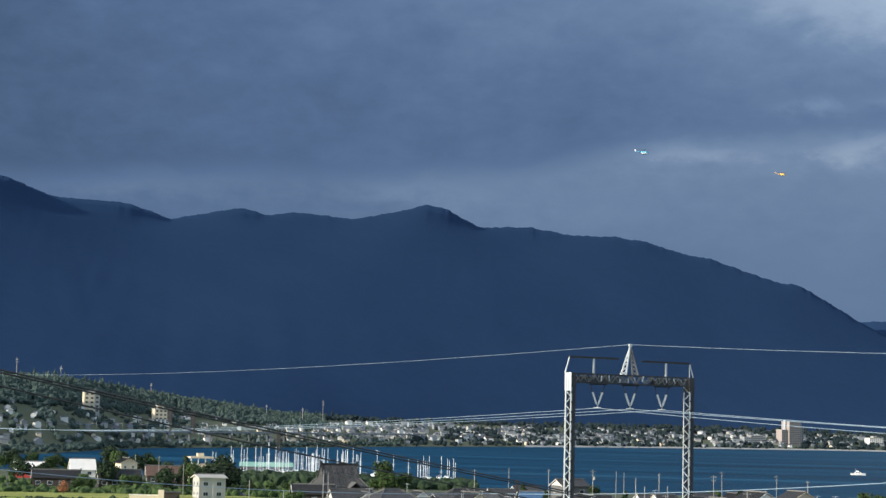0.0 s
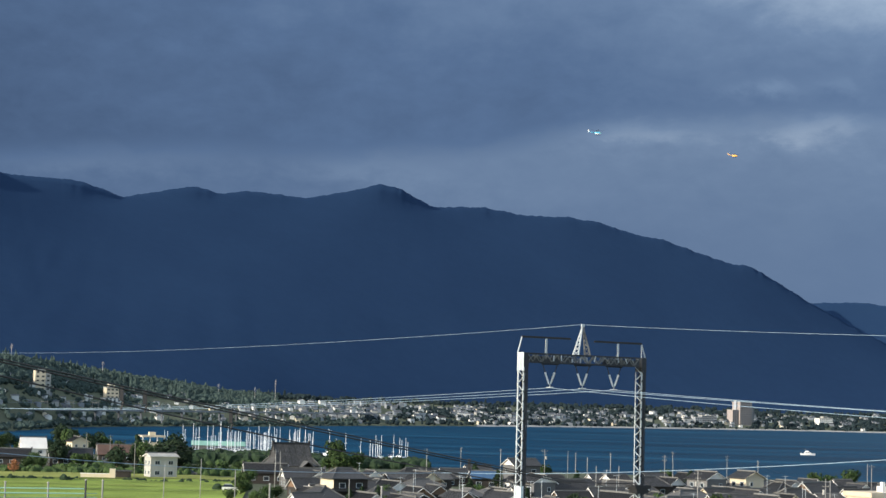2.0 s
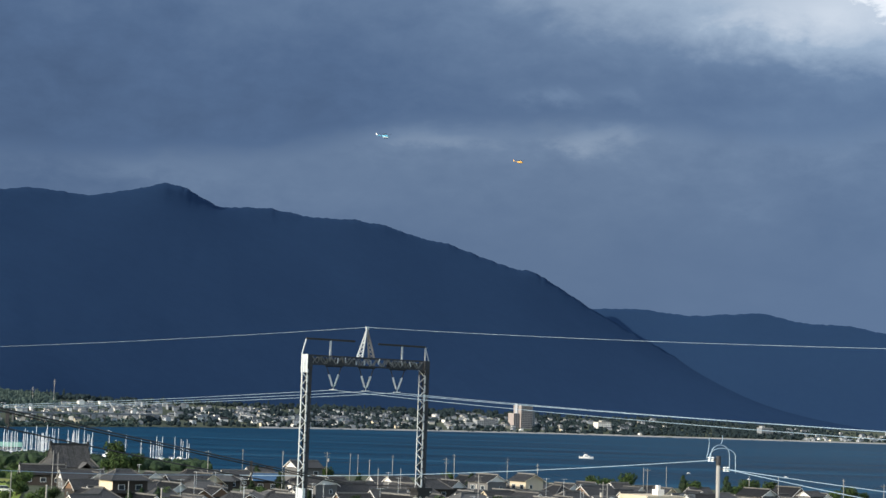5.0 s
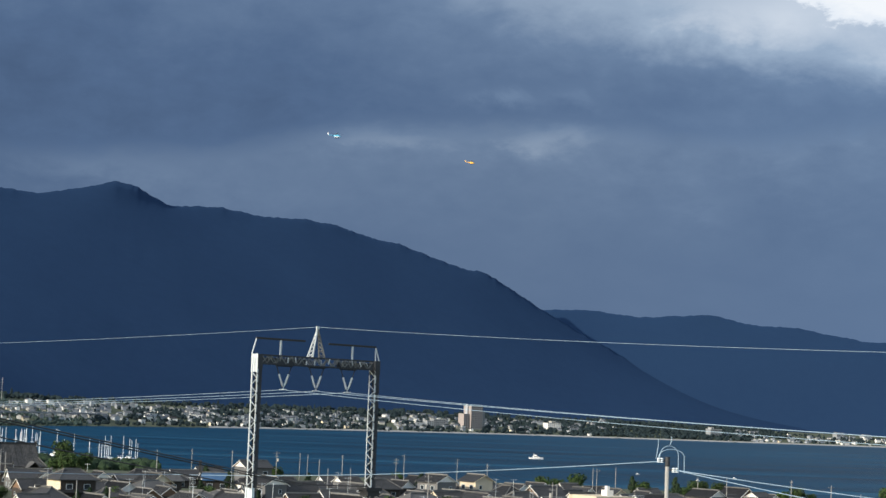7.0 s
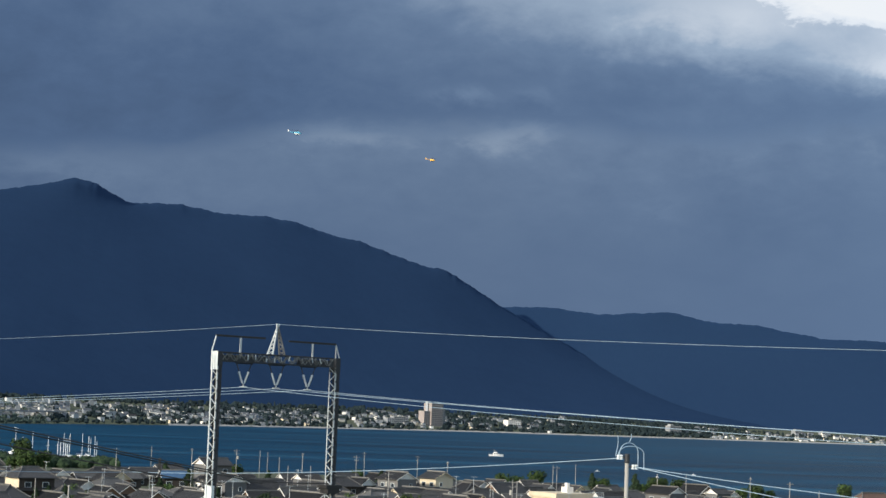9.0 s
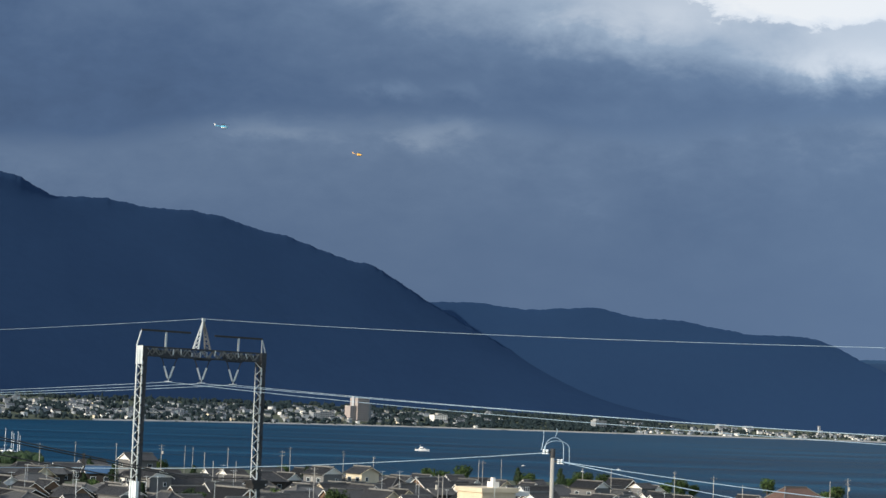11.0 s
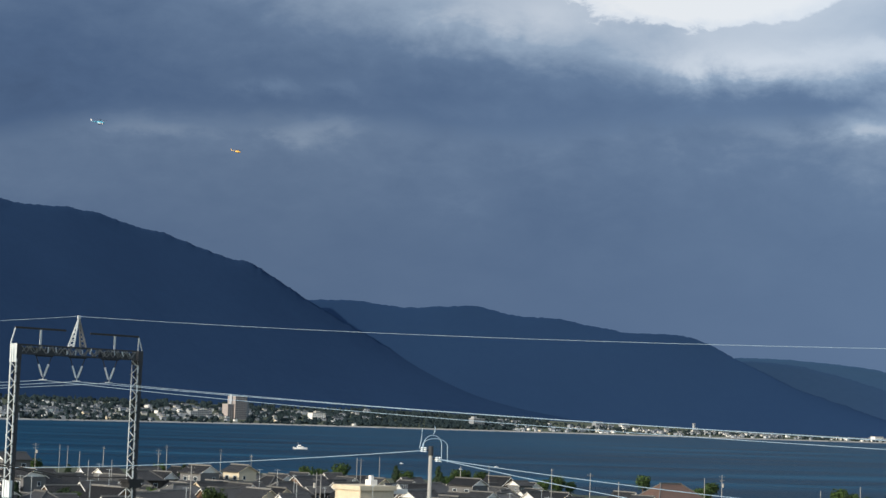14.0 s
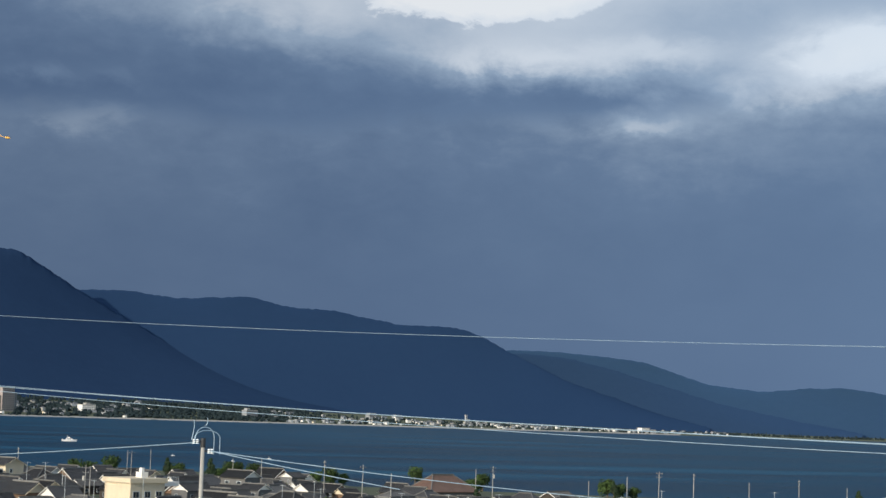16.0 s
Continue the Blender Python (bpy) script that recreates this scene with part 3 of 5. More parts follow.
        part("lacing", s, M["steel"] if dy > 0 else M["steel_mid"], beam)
        s = Shape()
        lattice(s, BEAM_Z + 0.1, BEAM_Z + 0.62, dy * 1.08, -w + r, w - r, 0.42, 0.03, dy < 0, "x")
        part("cross_lacing", s, M["steel_mid"], beam)
        for p0, p1 in ((-w + r, -1.2), (2.2, w - r)):
            part("dark_plate", Shape().box(p0, dy - 0.012, BEAM_Z + 0.12, p1, dy + 0.012, BEAM_Z + 0.5), M["steel_dark"], beam)
    for i in range(26):
        x = -4.6 + i * 0.37 + random.uniform(-0.12, 0.12)
        z = BEAM_Z + random.uniform(0.08, 0.3)
        lean = random.uniform(-0.16, 0.16)
        shiny = -3.0 < x < 1.5 or x > 2.6
        part("batten", Shape().tube((x, -0.44, z), (x + lean, -0.44, z + random.uniform(0.2, 0.42)), random.uniform(0.022, 0.05), n=4), M["steel"] if shiny and i % 2 else M["steel_mid"], beam)
    # peaked earth-wire bracket in the middle
    top = Vector((0.05, 0, BEAM_Z + 2.95))
    peak = part("peak_bracket", Shape().box(-0.07, -0.07, top.z - 0.12, 0.17, 0.07, top.z + 0.1), M["steel"], t, "pointed lattice bracket for the earth wire")
    # side shade is put into the darker steel of the right legs and lacing
    for sx in (-0.55, 0.55):
        for sy in (-0.36, 0.36):
            part("bracket_leg", Shape().tube((sx, sy, BEAM_Z + 0.7), top, 0.06, 0.05, n=4), M["steel"] if sx < 0 else M["steel_mid"], peak)
    for sx in (-1, 1):
        s = Shape()
        for i in range(7):
            a, b = i / 7, (i + 1) / 7
            for sy, ty in ((-1, 1), (1, -1)):
                s.tube((sx * 0.55 * (1 - a), sy * 0.36 * (1 - a), BEAM_Z + 0.7 + 2.2 * a), (sx * 0.55 * (1 - b), ty * 0.36 * (1 - b), BEAM_Z + 0.7 + 2.2 * b), 0.03, n=4)
        part("lacing", s, M["steel"] if sx < 0 else M["steel_mid"], peak)
    # walkway rails on top of the beam
    for x0, x1, slope in ((-w - 0.1, -1.05, 0.10), (1.15, w + 0.3, 0.0)):
        rail = part("hand_rail", Shape().box(x0, -0.05, BEAM_Z + 1.72 + slope, x1, 0.07, BEAM_Z + 1.86 + slope), M["cable"], t, "dark painted hand rail")
        part("rail_post", Shape().box((x0 + x1) / 2 - 0.06, -0.05, BEAM_Z + 0.72, (x0 + x1) / 2 + 0.06, 0.05, BEAM_Z + 1.72 + slope), M["steel"], rail)
        end = x0 if x0 < -2 else x1
        lean = 0.42 if end < 0 else -0.45
        s = Shape().tube((end - lean * 0.8, 0, BEAM_Z + 0.72), (end, 0, BEAM_Z + 1.75 + slope), 0.05, n=6)
        if end > 0:
            s.tube((end, 0, BEAM_Z + 0.72), (end, 0, BEAM_Z + 1.75), 0.05, n=6)
        part("rail_brace", s, M["steel"], rail)
    # V strings
    for x in (-2.85, 0.1, 3.02):
        string = part("insulator_string", Shape().box(x - 0.75, -0.08, BEAM_Z - 0.1, x + 0.75, 0.08, BEAM_Z - 0.02), M["steel_dark"], t, "white porcelain V string with steel clamps")
        low = Vector((x, 0, BEAM_Z - 1.72))
        for sx in (-0.65, 0.65):
            a = Vector((x + sx, 0, BEAM_Z - 0.1))
            d = low - a
            part("hanger", Shape().tube(a, a + d * 0.34, 0.035, n=6), M["steel_dark"], string)
            s = Shape()
            for i in range(9):
                c = a + d * (0.36 + 0.055 * i)
                s.tube(c, c + d * 0.03, 0.095, 0.05, n=10)
            s.tube(a + d * 0.34, a + d * 0.88, 0.05, n=6)
            part("disc_stack", s, M["porcelain"], string)
            part("link", Shape().tube(a + d * 0.88, low, 0.03, n=6), M["steel_dark"], string)
        part("clamp", Shape().tube(low + Vector((0, -0.45, -0.05)), low + Vector((0, 0.45, -0.05)), 0.035, n=6).tube(low + Vector((0, 0, -0.1)), low + Vector((0, 0, 0.2)), 0.05, n=6), M["steel"], string)


def line_mesh(points, r, n=6):
    s, rings = Shape(), []
    for i, p in enumerate(points):
        d = (points[min(i + 1, len(points) - 1)] - points[max(i - 1, 0)]).normalized()
        side = d.cross(Vector((0, 0, 1))).normalized()
        up = side.cross(d)
        rings.append([tuple(p + (side * math.cos(2 * math.pi * k / n) + up * math.sin(2 * math.pi * k / n)) * r) for k in range(n)])
    return s.loft(rings)


def sagging(a, b, sag, n=40):
    return [a.lerp(b, i / n) - Vector((0, 0, 4 * sag * (i / n) * (1 - i / n))) for i in range(n + 1)]


def build_lines():
    right, left = np.linspace(0, 165, 50), np.linspace(0, 172, 50)
    # earth wire over the peak
    top = PORTAL + Vector((0, 0, BEAM_Z + 3.0))
    for name, ss, sign, b, c in (("earth_wire", right, -1, -0.0533, 0.00026), ("earth_wire", left, 1, -0.0223, 0.00013)):
        pts = [top + LINE * (sign * s) + Vector((0, 0, b * s + c * s * s)) for s in ss]
        lone(name, line_mesh(pts, 0.013), M["wire"], "bare silvery earth wire strung between pylons", "wire", "lines on the portal pylon")
    for x, fall, rise in ((-2.85, -0.0551, 0.000273), (0.1, -0.0440, 0.000190), (3.02, -0.0465, 0.000222)):
        low = PORTAL + BEAM * x + Vector((0, 0, BEAM_Z - 1.8))
        for ss, sign, b, c in ((right, -1, fall, rise), (left, 1, -0.0427, 0.000132)):
            pts = [low + LINE * (sign * s) + Vector((0, 0, b * s + c * s * s)) for s in ss]
            lone("power_line", line_mesh(pts, 0.018), M["wire"], "bare aluminium power line sagging from the portal pylon", "wire", "lines on the portal pylon")
    # black railway feeder cables sagging across the view
    ends = [((-15.0, 1.70, 88), (5.4, -2.12, 141), 0.10), ((-15.0, 1.62, 88.5), (5.4, -2.18, 141), 0.12), ((-15.0, 1.26, 88), (4.2, -2.30, 139), 0.35)]
    for (a0, e0, d0), (a1, e1, d1), sag in ends:
        pts = sagging(bearing(a0, d0, height(e0, d0)), bearing(a1, d1, height(e1, d1)), sag)
        lone("feeder_cable", line_mesh(pts, 0.045), M["cable"], "thick black feeder cable hanging over the railway", "cable", "black railway cables")
    lone("feeder_cable", line_mesh(sagging(bearing(5.4, 141, height(-2.12, 141)), PORTAL + BEAM * 5.3 + Vector((0, 0, 17.7)), 0.05, 8), 0.045), M["cable"], "short black cable run between the pylon's posts", "cable", "black railway cables")
    for az, el, d in ((-7.6, 0.10, 104), (-5.0, -0.42, 111), (2.3, -1.68, 133), (-8.3, 0.18, 103)):
        p = bearing(az, d, height(el, d))
        s = Shape().box(p.x - 0.10, p.y - 0.1, p.z - 0.42, p.x + 0.10, p.y + 0.1, p.z + 0.36).tube((p.x, p.y, p.z - 0.9), (p.x + 0.12, p.y, p.z - 0.4), 0.05, n=6)
        lone("cable_spacer", s, M["cable"], "dark clamp joining the black feeder cables", "clamp", "clamps on the feeder cables")
    # low voltage line to the near concrete pole
    tip = bearing(16.25, 100, height(-1.03, 100))
    mid = bearing(1.5, 150, height(-1.97, 150))
    end = bearing(-13.5, 130, height(-1.55, 130))
    for a, b, sag in ((tip, mid, 0.35), (mid, end, 0.55)):
        lone("overhead_wire", line_mesh(sagging(a, b, sag), 0.024), M["wire"], "pale insulated wire running to the concrete pole", "wire", "pole wires")
    start = bearing(16.75, 100, height(-1.28, 100))
    for az, el, d, sag in ((30.0, -2.38, 97, 0.16), (22.5, -2.25, 97, 0.05)):
        lone("overhead_wire", line_mesh(sagging(start, bearing(az, d, height(el, d)), sag), 0.024), M["wire"], "pale insulated wire running from the concrete pole", "wire", "pole wires")


def near_pole():
    d = 100.0
    base = bearing(16.48, d, ground_z(16.48, d))
    top = height(-0.93, d)
    t = thing("utility_pole", "sunlit concrete utility pole with white insulators and looped jumper wires", "pole", Matrix.Translation(base), "utility poles")
    z = top - base.z
    part("pole", Shape().tube((0, 0, 0), (0, 0, z), 0.14, 0.105, n=14), M["pole"], t, smooth=True)
    part("cap", Shape().tube((0, 0, z - 0.42), (0, 0, z + 0.06), 0.135, n=12), M["steel_dark"], t, "dark steel band at the top")
    for sx, dz in ((-1, -0.12), (1, -0.62)):
        arm = part("bracket", Shape().box(min(0, sx * 0.45), -0.04, z + dz - 0.05, max(0, sx * 0.45), 0.04, z + dz + 0.05), M["steel_dark"], t)
        for k in range(2):
            c = Vector((sx * (0.33 + 0.17 * k), -0.05, z + dz))
            s = Shape()
            for i in range(3):
                s.tube(c + Vector((0, 0, -0.11 + i * 0.09)), c + Vector((0, 0, -0.05 + i * 0.09)), 0.10, 0.06, n=10)
            part("insulator", s, M["porcelain"], arm, "white porcelain insulator")
    for x0, x1, h, r0 in ((-0.42, 0.62, 0.75, 0.022), (-0.48, 0.95, 0.58, 0.022)):
        pts = []
        for i in range(25):
            a = math.pi * i / 24
            pts.append(Vector(((x0 + x1) / 2 - (x1 - x0) / 2 * math.cos(a), 0.02, z - 0.1 + h * math.sin(a) ** 0.7 - (0.7 if a > 2.9 else 0))))
        part("jumper_wire", line_mesh(pts, r0), M["wire"], t)
    part("jumper_wire", line_mesh([Vector((-0.55 + 0.12 * math.sin(i / 6), 0.3, z - 0.05 + 1.05 * i / 12)) for i in range(13)], 0.02), M["wire"], t)
    part("jumper_wire", line_mesh([Vector((0.2 + 0.1 * math.sin(i / 5), 0.3, z + 0.7 + 0.45 * i / 12)) for i in range(13)], 0.02), M["wire"], t)


build_portal()
build_lines()
near_pole()

# ---- houses of the near shore ----


def gable_roof(L, W, z, rise, over=0.6, thick=0.22):
    """Two roof slabs with a ridge along x."""
    s = Shape()
    x, y = L / 2 + over * 0.7, W / 2 + over
    drop = rise * over / (W / 2)
    for k in (-1, 1):
        a, b = (k * y, z - drop), (0, z + rise)
        p = [(sx * x, q[0], q[1] + t) for t in (0, thick) for sx in (-1, 1) for q in (a, b)]
        s.solid(p, [(0, 1, 3, 2), (4, 6, 7, 5), (0, 2, 6, 4), (1, 5, 7, 3), (0, 4, 5, 1), (2, 3, 7, 6)])
    return s


def hip_roof(L, W, z, rise, over=0.7, thick=0.2, ridge=0.45):
    s = Shape()
    x, y, r = L / 2 + over, W / 2 + over, L / 2 * ridge
    drop = rise * over / (W / 2)
    z0 = z - drop
    p = [(-x, -y, z0), (x, -y, z0), (x, y, z0), (-x, y, z0), (-x, -y, z0 + thick), (x, -y, z0 + thick), (x, y, z0 + thick), (-x, y, z0 + thick), (-r, 0, z + rise + thick), (r, 0, z + rise + thick)]
    return s.solid(p, [(3, 2, 1, 0), (0, 1, 5, 4), (1, 2, 6, 5), (2, 3, 7, 6), (3, 0, 4, 7), (4, 5, 9, 8), (5, 6, 9), (6, 7, 8, 9), (7, 4, 8)])


def add_window(parent, x, y, z, w, h, nx, ny, whole=False):
    """A window with its pane in a wall whose outward normal is (nx, ny)."""
    def slab(s, u0, u1, z0, z1, near, far):
        if ny:
            s.box(x + u0, min(y + ny * near, y + ny * far), z0, x + u1, max(y + ny * near, y + ny * far), z1)
        else:
            s.box(min(x + nx * near, x + nx * far), y + u0, z0, max(x + nx * near, x + nx * far), y + u1, z1)
    def at(u, zz, out):
        return (x + u, y + ny * out, zz) if ny else (x + nx * out, y + u, zz)
    f, s = 0.09, Shape()
    outer = [(-w / 2, z), (w / 2, z), (w / 2, z + h), (-w / 2, z + h)]
    inner = [(-w / 2 + f, z + f), (w / 2 - f, z + f), (w / 2 - f, z + h - f), (-w / 2 + f, z + h - f)]
    s.v = [at(u, q, -0.04) for u, q in outer] + [at(u, q, 0.07) for u, q in outer] + [at(u, q, 0.07) for u, q in inner] + [at(u, q, 0.015) for u, q in inner]
    for k in (0, 4, 8):
        s.f += [(k + i, k + (i + 1) % 4, k + 4 + (i + 1) % 4, k + 4 + i) for i in range(4)]
    if whole:
        s.f.append((12, 13, 14, 15))
    win = part("window", s, M["steel"], parent)
    if whole:
        win.data.materials.append(M["glass"])
        win.data.polygons.foreach_set("material_index", [0] * 12 + [1])
        return
    for u0, u1 in ((-w / 2 + f, -0.04), (0.04, w / 2 - f)):
        s = Shape()
        slab(s, u0, u1, z + f, z + h - f, 0.005, 0.02)
        part("pane", s, M["glass"], win)


def make_house(label, L, W, storeys, wall, roof, shape="gable", m=None, rise=None, trim="plaster", lower=True, whole=False, group="houses of the lakeside village"):
    t = thing("house", label, "house", m, group)
    h = 0.4 + 2.75 * storeys
    rise = rise or W * 0.24
    part("wall", Shape().box(-L / 2, -W / 2, 0, L / 2, W / 2, h), M[wall], t)
    if shape == "gable":
        for k in (-1, 1):
            s = Shape().solid([(k * L / 2, -W / 2, h), (k * L / 2, W / 2, h), (k * L / 2, 0, h + rise), (k * (L / 2 - 0.2), -W / 2, h), (k * (L / 2 - 0.2), W / 2, h), (k * (L / 2 - 0.2), 0, h + rise)], [(0, 1, 2), (3, 5, 4), (0, 2, 5, 3), (1, 4, 5, 2), (0, 3, 4, 1)])
            part("gable_wall", s, M[trim if trim != "none" else wall], t)
        part("roof", gable_roof(L, W, h, rise), M[roof], t)
        s, fall = Shape(), rise * 0.6 / (W / 2)
        for i in range(int(L / 0.4) + 1):
            cx = -L / 2 - 0.2 + (L + 0.4) * i / int(L / 0.4)
            for q in (-1, 1):
                s.tube((cx, q * (W / 2 + 0.58), h - fall + 0.23), (cx, 0, h + rise + 0.23), 0.045, n=3, caps=False)
        part("tile_ribs", s, M[roof], t, kind="stuff")
        x = L / 2 + 0.42
        for k in (-1, 1):
            s = Shape()
            for q in (-1, 1):
                drop = rise * 0.6 / (W / 2)
                y0 = q * (W / 2 + 0.6)
                a, b = (min(k * x, k * (x + 0.1))), (max(k * x, k * (x + 0.1)))
                s.solid([(xx, yy, zz) for xx in (a, b) for yy, zz in ((y0, h - drop - 0.08), (0, h + rise - 0.08), (0, h + rise + 0.1), (y0, h - drop + 0.1))], [(0, 1, 2, 3), (7, 6, 5, 4), (0, 4, 5, 1), (1, 5, 6, 2), (2, 6, 7, 3), (3, 7, 4, 0)])
            part("bargeboard", s, M["cream" if trim == "cream" else "plaster"], t)
        part("ridge_cap", Shape().box(-x, -0.2, h + rise + 0.1, x, 0.2, h + rise + 0.45), M["ridge"], t)
        for k in (-1, 1) if not whole else ():
            part("ridge_end", Shape().box(k * x - 0.22, -0.3, h + rise + 0.05, k * x + 0.22, 0.3, h + rise + 0.75), M["kawara_old"], t, "ornamental end tile")
    else:
        part("roof", hip_roof(L, W, h, rise), M[roof], t)
        r = L / 2 * 0.45
        part("ridge_cap", Shape().box(-r - 0.2, -0.2, h + rise + 0.1, r + 0.2, 0.2, h + rise + 0.5), M["ridge"], t)
        x, y, drop = L / 2 + 0.7, W / 2 + 0.7, rise * 0.7 / (W / 2)
        for sx in (-1, 1):
            for sy in (-1, 1):
                part("hip_cap", Shape().tube((sx * x, sy * y, h - drop + 0.22), (sx * r, 0, h + rise + 0.3), 0.13, n=6), M["ridge"], t)
    if lower and storeys > 1:
        z = 3.0
        for sy in (-1, 1):
            y0, y1 = sy * W / 2, sy * (W / 2 + 1.3)
            s = Shape().solid([(xx, yy, zz + k) for k in (0, 0.16) for xx in (-L / 2 - 0.5, L / 2 + 0.5) for yy, zz in ((y0, z + 0.55), (y1, z))], [(0, 1, 3, 2), (4, 6, 7, 5), (0, 2, 6, 4), (1, 5, 7, 3), (0, 4, 5, 1), (2, 3, 7, 6)])
            part("pent_roof", s, M[roof], t)
    for fl in range(storeys - 1 if whole else 0, storeys):
        for sy in (-1, 1):
            n = 2 if whole else max(2, int(L / 3.2))
            for i in range(n):
                add_window(t, -L / 2 + L * (i + 0.5) / n, sy * W / 2, 0.9 + 2.75 * fl, 1.5, 1.15, 0, sy, whole)
        for sx in (-1, 1):
            for y in (W / 5,) if whole else (-W / 4, W / 4):
                add_window(t, sx * L / 2, y, 1.0 + 2.75 * fl, 0.9, 1.05, sx, 0, whole)
    return t


templates = [
    make_house("two-storey house with dark glazed tile roof and white gables", 8.5, 6.2, 2, "greywall", "kawara", "gable", put(3.9, 530, 28), whole=True, rise=1.6),
    make_house("old timber house with weathered grey tile roof", 9.5, 6.5, 1, "cedar", "kawara_old", "gable", put(7.0, 455, -60), trim="cedar", whole=True),
    make_house("house with a hipped dark tile roof and pale ridge lines", 9.0, 7.0, 1, "cedar", "kawara", "hip", put(12.1, 420, 24), rise=2.2, whole=True),
    make_house("clay-walled house with dark tile roof and cream gable", 8.0, 5.8, 1, "ochre", "kawara", "gable", put(0.9, 470, -58), trim="cream", rise=1.9, whole=True),
    make_house("low wide house with hipped grey tile roof", 11.0, 7.0, 1, "cedar", "kawara_old", "hip", put(9.0, 400, 30), whole=True),
    make_house("small two-storey house with cream walls and dark roof", 6.5, 5.6, 2, "cream", "kawara", "gable", put(10.7, 480, 118), trim="cream", whole=True),
    make_house("timber farmhouse with steep dark tile roof", 10.0, 7.2, 1, "cedar", "kawara", "gable", put(5.2, 420, 22), rise=2.6, trim="ochre", whole=True),
    make_house("white-walled storehouse with dark tile roof", 6.0, 4.6, 1, "plaster", "kawara", "gable", put(4.4, 475, -62), lower=False, whole=True, rise=1.6),
    make_house("dark timber house with plain tile roof and pale verges", 8.5, 6.4, 1, "cedar", "kawara", "gable", put(16.0, 440, 22), trim="plaster", whole=True, rise=2.1),
]
taken = [(16.0, 440), (3.9, 530), (2.75, 486), (2.6, 474), (2.9, 474), (2.75, 462), (2.6, 450), (2.9, 448), (7.0, 455), (12.1, 420), (0.9, 470), (9.0, 400), (10.7, 480), (5.2, 420), (4.4, 475), (14.45, 372), (14.45, 355), (23.8, 470), (-1.5, 400), (-3.1, 560), (2.75, 500)]
rnd = random.Random(11)
antennas = []


def free(az, d, gap):
    p = bearing(az, d)
    return all((p - bearing(a, q)).length > gap for a, q in taken)


def scatter_houses():
    for d, a0, a1 in ((318, 3.0, 33), (334, 0.5, 36), (349, -0.8, 38), (364, -2.6, 38), (380, -2.2, 39), (397, -2.5, 39), (414, -2.2, 39), (432, -2.6, 39), (450, -2.0, 39), (470, -2.4, 38), (490, -1.8, 36), (512, -0.5, 34), (536, 1.0, 27)):
        gap = 6.3 + (d - 318) * 0.012
        az = a0
        while az < a1:
            dd = d + rnd.uniform(-9, 9)
            # the village thins out towards the right
            keep = 0.82 if az < 20 else (0.64 if d < 490 else 0.4)
            if az > 20 and d > 500 or az > 29 and d > 440:
                keep = 0.0
            if rnd.random() < keep and free(az, dd, gap):
                src = templates[rnd.choice((0, 1, 2, 3, 4, 4, 8, 6, 6, 7, 8, 7, 2, 1, 8, 3))]
                m = put(az, dd, rnd.choice((26, 26, 206, -62, 116)) + rnd.uniform(-7, 7))
                m.translation.z -= 0.15 + (1.0 if az > 26 else 0)
                k = rnd.uniform(0.68, 0.96) * (0.9 if az > 19 else 1.0)
                copy_thing(src, m).scale = (k, k, k * rnd.uniform(0.9, 1.05))
                taken.append((az, dd))
                if rnd.random() < 0.22:
                    antennas.append((az, dd, 7.2 * k + 2.2))
            az += math.degrees(rnd.uniform(6.6, 9.6) / d)


scatter_houses()
# dark wall colour stands in for shade; a cream panel marks the lit end
corner_house = make_house("two-storey cream house with shaded walls coloured dark and dark hipped roof", 8.0, 6.5, 2, "cedar", "kawara", "hip", put(-1.5, 400, 28), rise=1.6)
part("end_wall", Shape().box(-4.03, -3.2, 0.3, -4.004, 3.2, 5.7), M["cream"], corner_house, "cream panel added for the sunlit end of the house")
make_house("long house under a bright blue metal roof", 7.0, 5.5, 1, "cedar", "roof_blue", "gable", put(2.75, 500, 8), trim="none", rise=1.5)
make_house("house with a broad brown tiled roof", 14.0, 9.5, 1, "greywall", "roof_brown", "hip", put(23.8, 470, 14), rise=3.4)


